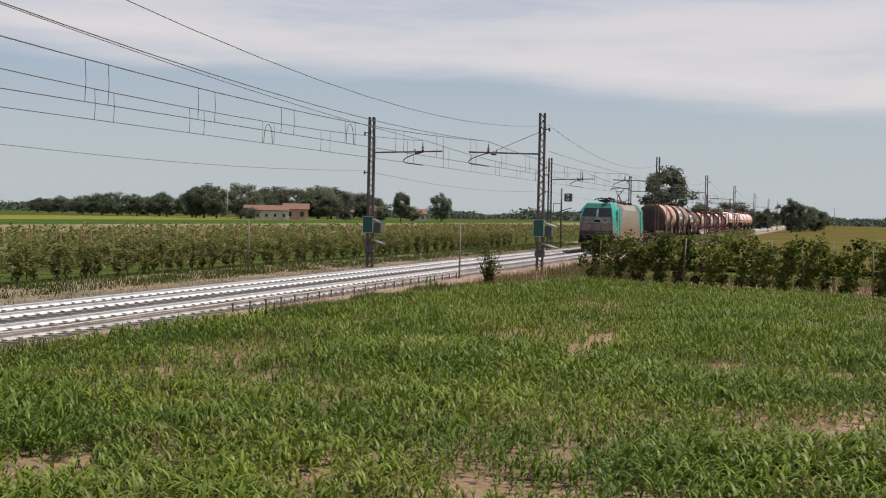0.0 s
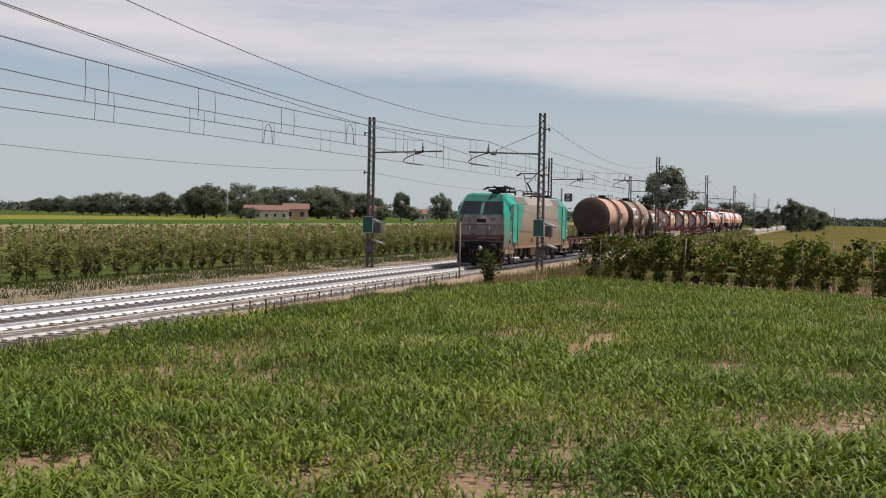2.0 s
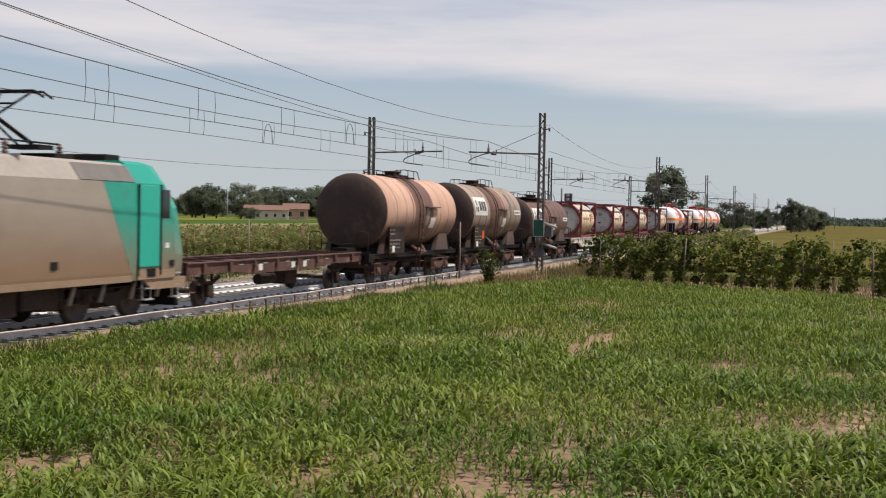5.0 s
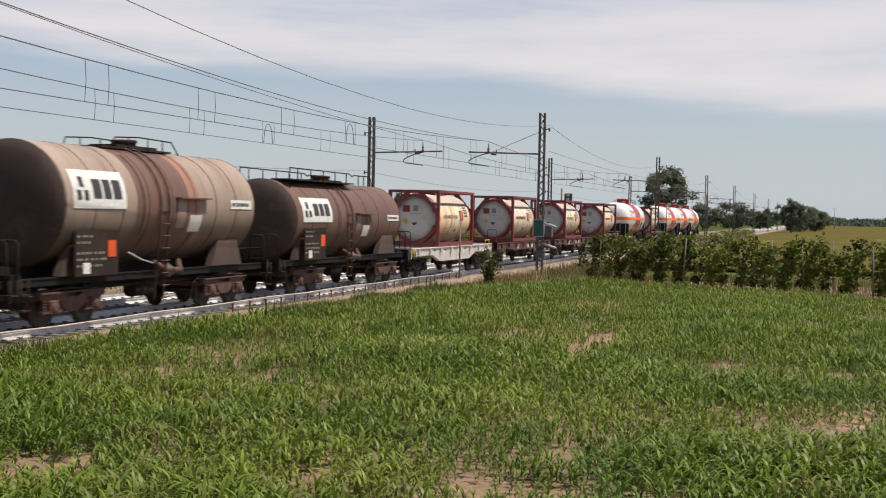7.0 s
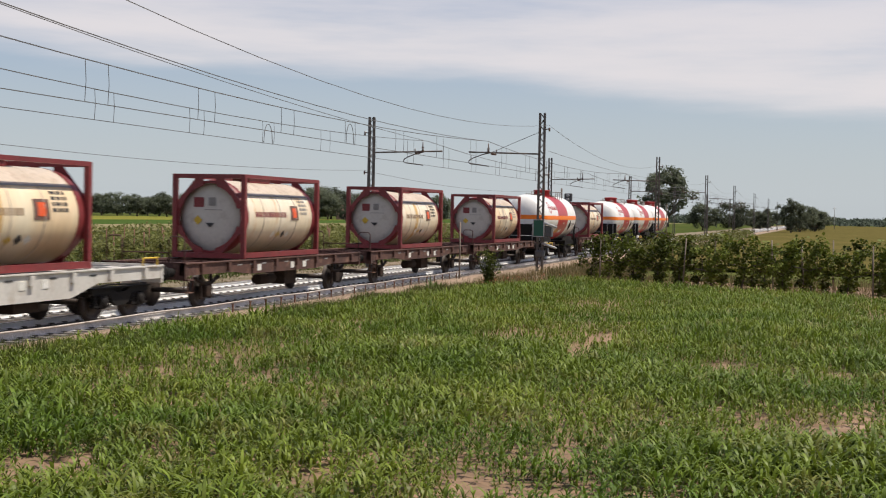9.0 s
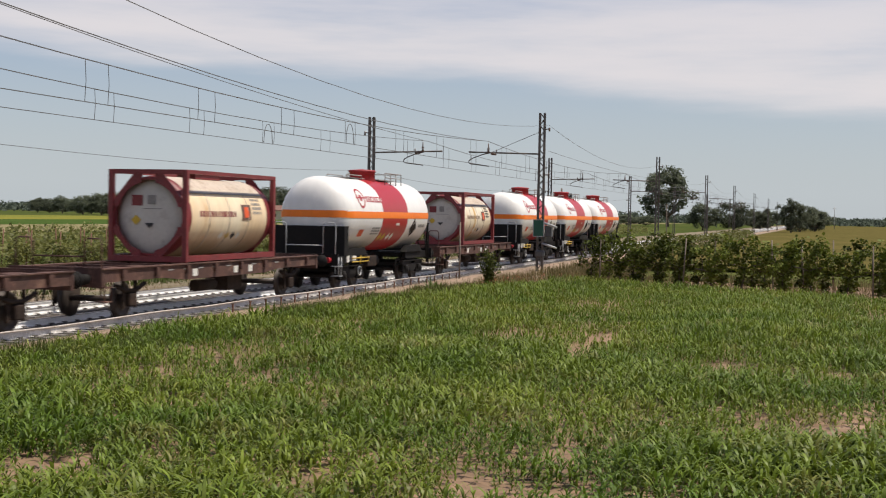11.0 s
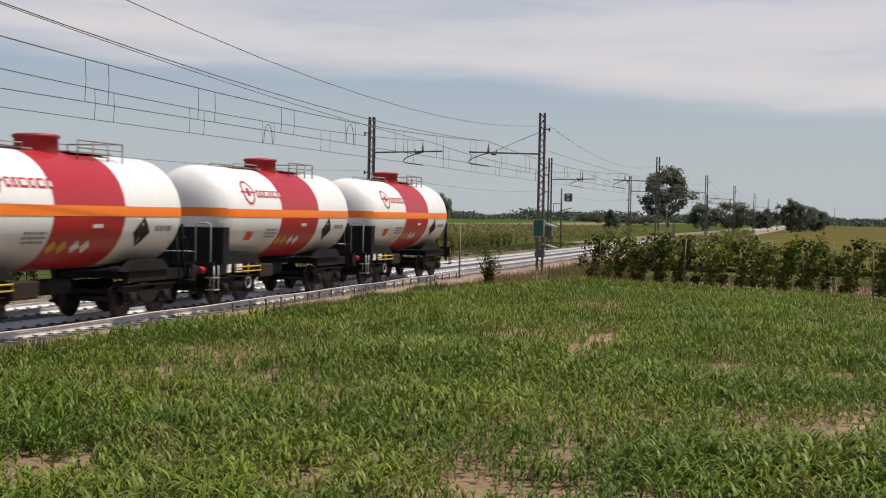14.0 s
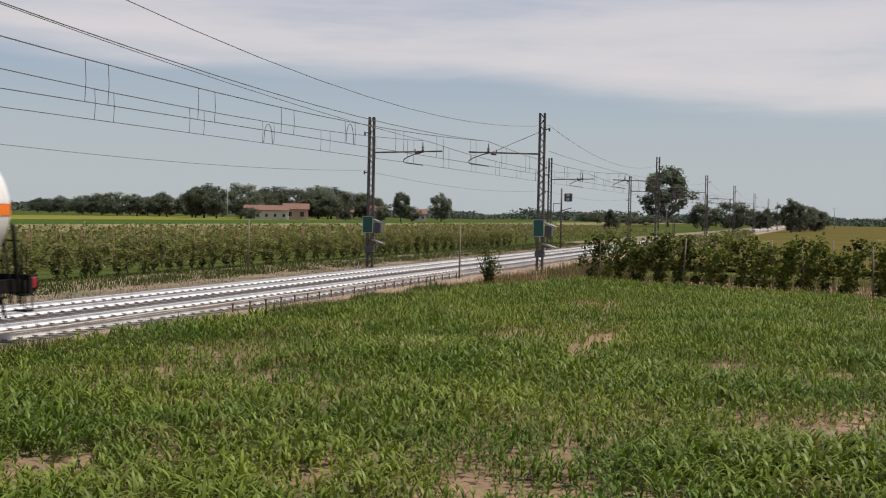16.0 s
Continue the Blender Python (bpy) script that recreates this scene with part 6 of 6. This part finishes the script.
pst = thing("trellis", pose(0, 0, GZ), "rows of thin brown trellis posts among the vines", "trellis")
PM = Shape().rod((0, 0, -0.1), (0, 0, 1.95), 0.032, 6).mesh("post", RUSTPOST)
for r in range(5):
    for j in range(34):
        part("post", PM, RUSTPOST, pst, at=pose(32 + 4.8 * j + 1.3 * r, 12.75 + 2.4 * r, 0, 3 * math.sin(j * 2.2), 3 * math.cos(j + r), 0))

# a weedy bush and poppies by the ballast
bush = thing("bush", pose(53.0, -4.75, GZ), "tall wispy green weed bush beside the track", "bush")
bush.matrix_basis = pose(53.0, -4.75, GZ) @ Matrix.Diagonal((1.25, 1.45, 1.08, 1))
g9 = random.Random(9)
st, cen = Shape(), []
for i in range(20):
    a, lean, tall = i * 2.4, g9.uniform(0.05, 0.5), g9.uniform(0.9, 1.6)
    p0, p1, p2 = (0.05 * math.cos(a), 0.05 * math.sin(a), -0.05), (0.45 * lean * math.cos(a), 0.45 * lean * math.sin(a), tall * 0.55), (lean * math.cos(a), lean * math.sin(a), tall)
    st.line([p0, p1, p2], 0.012, 4)
    for u in np.linspace(0.25, 1.0, 7):
        cen.append((p2[0] * u ** 1.4, p2[1] * u ** 1.4, tall * u))
v, q = leaf_cloud(cen, (0.06, 0.06, 0.07), 4, 0.08, 9)
part("foliage", bulk("foliage", v, q, VINE), None, bush)
part("stems", st, GRASS, bush)
for i, (x, y) in enumerate(((48.0, -3.79), (33, -3.4), (57, -6.6))):
    b2 = thing("weed_clump", pose(x, y, GZ), "low clump of broad green weeds at the field edge", "weed", "weeds at the field edge")
    m = 60
    v, q = leaf_strips(m, np.stack([rng.normal(0, 0.15, m), rng.normal(0, 0.15, m), np.zeros(m)], 1), rng.uniform(0.1, 0.7, m), rng.uniform(0.4, 0.8, m), rng.uniform(0.03, 0.06, m), rng.uniform(0.4, 1.4, m), rng.uniform(0, 6.28, m))
    part("leaves", bulk("leaves", v, q, CORN), None, b2)
pop = Shape()
for i in range(60):
    x, y, z = rng.uniform(50, 60), 0, GZ + rng.uniform(0.3, 0.5)
    y = -4.4 - (x - 46) * 0.16 + rng.normal(0, 0.5)
    pop.add([(x - 0.04, y, z), (x, y - 0.04, z + 0.02), (x + 0.04, y, z), (x, y + 0.04, z + 0.02)], [(0, 1, 2, 3)])
    pop.add([(x - 0.004, y, GZ), (x + 0.004, y, GZ), (x + 0.004, y, z), (x - 0.004, y, z)], [(0, 1, 2, 3)])
tagged(part("poppies", pop, POPPY), "scattered small red poppies in dry grass", "flowers", kind="stuff")


# ---- trees and houses of the plain ----
def tree_meshes(seed, trunk_h, wide):
    """A tree one metre high with a forked trunk and clumped crown."""
    g = random.Random(seed)
    t = Shape()
    t.rod((0, 0, -0.02), (0.01, 0, trunk_h), 0.028, 8, 0.02)
    cen = []
    for i in range(7):
        a = i * 2.4 + g.uniform(-0.3, 0.3)
        el = g.uniform(0.45, 1.2)
        ln = g.uniform(0.25, 0.42)
        e = Vector((math.cos(a) * math.cos(el) * ln * wide, math.sin(a) * math.cos(el) * ln * wide, trunk_h + math.sin(el) * ln))
        t.rod((0.01, 0, trunk_h * 0.9), e, 0.013, 5, 0.005)
    for i in range(64):
        for _ in range(30):
            p = Vector((g.uniform(-1, 1), g.uniform(-1, 1), g.uniform(-1, 1)))
            if 0.15 < p.length < 1:
                break
        z = trunk_h * 0.55 + (1 - trunk_h * 0.55) * (0.5 + 0.47 * p.z)
        cut = 1.0 - 0.35 * max(0, p.z) + g.uniform(-0.12, 0.12)
        cen.append((p.x * 0.40 * wide * cut, p.y * 0.40 * wide * cut, z))
    v, q = leaf_cloud(cen, (0.046 * wide, 0.046 * wide, 0.040), 105, 0.034, seed, 0.5, 0.7)
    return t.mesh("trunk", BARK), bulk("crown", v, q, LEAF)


TREES = [tree_meshes(21, 0.17, 1.0), tree_meshes(22, 0.08, 1.25), tree_meshes(23, 0.08, 0.9), tree_meshes(24, 0.12, 1.1)]


def tree(x, y, h, w, kind, label="broad dark green tree standing in the fields"):
    if y > 165:
        h, w = h * 1.14, w * 1.4
    ob = thing("tree", pose(x, y, GZ, 0, 0, (x * 7) % 360) @ Matrix.Diagonal((w, w, h, 1)), label, "tree", "trees of the plain")
    tr, cr = TREES[kind]
    part("trunk", tr, BARK, ob)
    part("crown", cr, LEAF, ob)
    return ob


tree(487, 38.5, 22.5, 25, 0, "tall broad tree with a bare trunk near the railway")
for x, y, h, w, kd in ((374, 7, 8.4, 13, 1), (368, 15, 7.8, 11, 3), (326, -9.5, 8.6, 8.5, 3), (352, -11, 7.6, 9, 1), (372, -14.5, 7.0, 9, 3), (400, -14, 6.6, 10, 1), (474, 2.5, 7.5, 9, 2), (486, 8, 7.5, 8, 1), (430, 3, 6, 8, 3),
                       (216, 16.2, 4.6, 3.6, 2), (545, 62, 4.6, 12, 1), (552, 55, 4.4, 12, 3), (533, 66, 4.0, 9, 1),
                       (463, 133, 11.2, 10.5, 0), (514, 132.5, 12.0, 11.5, 3), (495, 139, 6.5, 8, 1), (455, 138, 6.0, 7, 1), (440, 146, 6.5, 7, 3),
                       (497, 277, 8.6, 12, 1), (497, 250, 9.2, 11, 3), (484, 262, 9.0, 10, 1), (470, 232, 8, 10, 3), (520, 268, 7.5, 10, 1),
                       (455, 212, 10.6, 10, 0), (446, 204, 11.6, 12, 3), (452, 192, 12.2, 12, 1), (440, 196, 10.5, 10, 3), (430, 178, 4.0, 5.5, 1),
                       (505, 196, 12.0, 14, 1), (515, 186, 12.6, 15, 3), (525, 190, 12.8, 14, 1), (545, 192, 12.6, 15, 3), (556, 186, 11.4, 14, 1), (566, 182, 10.5, 13, 3), (580, 185, 9.4, 12, 1), (505, 178, 9, 10, 0), (500, 205, 11.5, 12, 3), (490, 200, 10.5, 12, 1), (512, 205, 12, 13, 3), (478, 196, 9.5, 10, 1), (600, 196, 9, 12, 3), (480, 226, 9, 11, 1), (470, 245, 8, 11, 3), (520, 300, 8, 11, 1),
                       (560, 320, 7.5, 10, 1), (575, 345, 8, 10, 3), (590, 362, 7, 10, 1), (610, 382, 7.2, 9, 3), (640, 90, 6, 10, 1), (720, 110, 6, 11, 3)):
    tree(x, y, h, w, kd)

# distant woods close the plain
cen, spr = [], []
for i in range(900):
    a = radians(rng.uniform(-8, 40))
    d = rng.uniform(900, 1900)
    x, y = d * math.cos(a), -18 + d * math.sin(a)
    h = rng.uniform(4, 9) * (0.8 + 1.0 * noise.noise((a * 22, 3.0, 0.0))) * d / 1200
    for j in range(3):
        cen.append((x + rng.normal(0, 5), y + rng.normal(0, 5), GZ + h * (0.25 + 0.25 * j)))
        spr.append((5.0, 5.0, h * 0.16))
v, q = leaf_cloud(cen, spr, 20, 2.4, 31, 0.5, 0.5)
tagged(part("distant_woods", bulk("distant_woods", v, q, HAZEWOOD)), "line of distant woods along the horizon, haze put into their colour", "woods", kind="stuff")


def house(x, y, turn, L, D, H, RH, wall, label, wins, chim=True):
    h = thing("farmhouse", pose(x, y, GZ, 0, 0, turn), label, "house", "farm buildings")
    part("wall", Shape().box(-L / 2, L / 2, -D / 2, D / 2, -0.2, H).prism([(-L / 2, H), (L / 2, H), (L / 2, H + 0.02), (-L / 2, H + 0.02)], -D / 2, D / 2).add(
        [(-L / 2, -D / 2, H), (-L / 2, D / 2, H), (-L / 2, 0, H + RH), (L / 2, -D / 2, H), (L / 2, D / 2, H), (L / 2, 0, H + RH)], [(0, 2, 1), (3, 4, 5)]), wall, h)
    rf_ = Shape()
    o = 0.5
    for s in (-1, 1):
        a = [(-L / 2 - o, s * (D / 2 + o), H - o * RH / (D / 2)), (L / 2 + o, s * (D / 2 + o), H - o * RH / (D / 2)), (L / 2 + o, 0, H + RH + 0.02), (-L / 2 - o, 0, H + RH + 0.02)]
        b = [(p[0], p[1], p[2] + 0.22) for p in a]
        rf_.add(a + b, [(0, 1, 2, 3), (7, 6, 5, 4), (0, 4, 5, 1), (1, 5, 6, 2), (2, 6, 7, 3), (3, 7, 4, 0)])
    r_ = part("roof", rf_, ROOFTILE, h, "weathered red tiled roof")
    if chim:
        part("chimney", Shape().box(-L * 0.2, -L * 0.2 + 0.7, -0.9, -0.3, H + RH * 0.5, H + RH + 0.9), wall, r_)
    for wx, wz, ww, wh in wins:
        w_ = part("window", Shape().box(wx - ww / 2, wx + ww / 2, -D / 2 - 0.05, -D / 2 + 0.02, wz, wz + wh), DARKPANE, h)
        part("window_frame", Shape().box(wx - ww / 2 - 0.12, wx + ww / 2 + 0.12, -D / 2 - 0.08, -D / 2, wz - 0.15, wz), PALEPLASTER, w_)
    for wz in (1.0, 3.4):
        if wz + 1.2 < H:
            part("window", Shape().box(-L / 2 - 0.04, -L / 2 + 0.02, -0.5, 0.5, wz, wz + 1.1), DARKPANE, h)
    return h


def row(n, L, z, w=0.9, hh=1.1):
    return [(-L / 2 + (i + 0.5) * L / n, z, w, hh) for i in range(n)]


house(443, 177.5, -68, 15.5, 8, 3.4, 1.6, PALEPLASTER, "long pink and white farmhouse with a low red roof", row(5, 15.5, 1.0), False)
house(462, 174, -68, 9.0, 8, 4.0, 1.9, PLASTER, "brick-red farm building with a tiled roof", row(2, 9, 1.2, 1.4, 1.8), False)
house(534, 181.5, -68, 7, 6, 3.4, 1.8, PLASTER, "small orange-red farmhouse among trees", row(2, 7, 1.0))
house(548, 172, -70, 6, 6, 4.2, 1.6, PLASTER, "red-brown house half hidden by trees", row(2, 6, 1.0))
house(566, 158, -70, 6, 6, 3.2, 1.8, PALEPLASTER, "small pale farmhouse between trees", row(2, 6, 1.0))
house(540, 470, -60, 26, 10, 3.5, 1.5, PALEPLASTER, "long pale farm shed far across the fields", row(4, 26, 1.0), False)
for x, y, h in ((425, 184.5, 11.5), (445, 330, 17.0), (520, -20, 8.5), (500, 22, 6.0)):
    p = thing("utility_pole", pose(x, y, GZ), "slim pale utility pole standing in the fields", "pole", "utility poles")
    part("shaft", Shape().rod((0, 0, 0), (0, 0, h), 0.16, 8, 0.1), PALEGREY, p)
    part("crossarm", Shape().box(-0.05, 0.05, -0.9, 0.9, h - 0.6, h - 0.5), PALEGREY, p)

# a small flying insect crosses close to the lens
bee = thing("flying_insect", pose(0, 0, 0), "small dark flying insect with spread wings", "insect")
part("body", Shape().lathe([(-0.006, 0.0005), (-0.004, 0.0022), (0.0, 0.003), (0.004, 0.0024), (0.007, 0.0004)], 10), FEATHER, bee)
for s in (-1, 1):
    part("wing", Shape().add([(-0.001, 0, 0.002), (0.004, s * 0.004, -0.001), (0.003, s * 0.0085, -0.006), (-0.001, s * 0.0075, -0.007), (-0.001, 0, 0.0012), (0.004, s * 0.004, -0.0018), (0.003, s * 0.0085, -0.0068), (-0.001, s * 0.0075, -0.0078)],
                          [(0, 1, 2, 3), (7, 6, 5, 4), (0, 4, 5, 1), (1, 5, 6, 2), (2, 6, 7, 3), (3, 7, 4, 0)]), FEATHER, bee)


# ---- what moves ----
def motions():
    times = [0.5 * i for i in range(33)]
    for ob, s, y in MOVERS:
        walk(ob, [(t, pose(s + train_x(t), y, 0)) for t in times])
    steps = [i / FPS for i in range(16 * FPS + 1)]
    for ob, x, z, r in WHEELS:
        walk(ob, [(t, pose(x, 0, z) @ Matrix.Rotation((train_x(t) - train_x(0)) / r, 4, "Y")) for t in steps])

    def near_lens(px, py, d):
        right = (STAND.to_3x3() @ Vector((1, 0, 0)))
        up = (STAND.to_3x3() @ Vector((0, 1, 0)))
        return Matrix.Translation(EYE + AIM * d + right * (px * d) + up * (py * d)) @ pose(0, 0, 0, 0, 0, 200)
    walk(bee, [(0.0, near_lens(-0.10, 0.9, 1.6)), (1.3, near_lens(-0.15, 0.5, 1.6)), (1.4, near_lens(-0.19, 0.26, 1.6)), (1.5, near_lens(-0.218, 0.173, 1.6)), (1.6, near_lens(-0.25, 0.27, 1.6)), (1.8, near_lens(-0.4, 0.6, 1.6)), (16.0, near_lens(-0.6, 0.9, 1.6))])


motions()
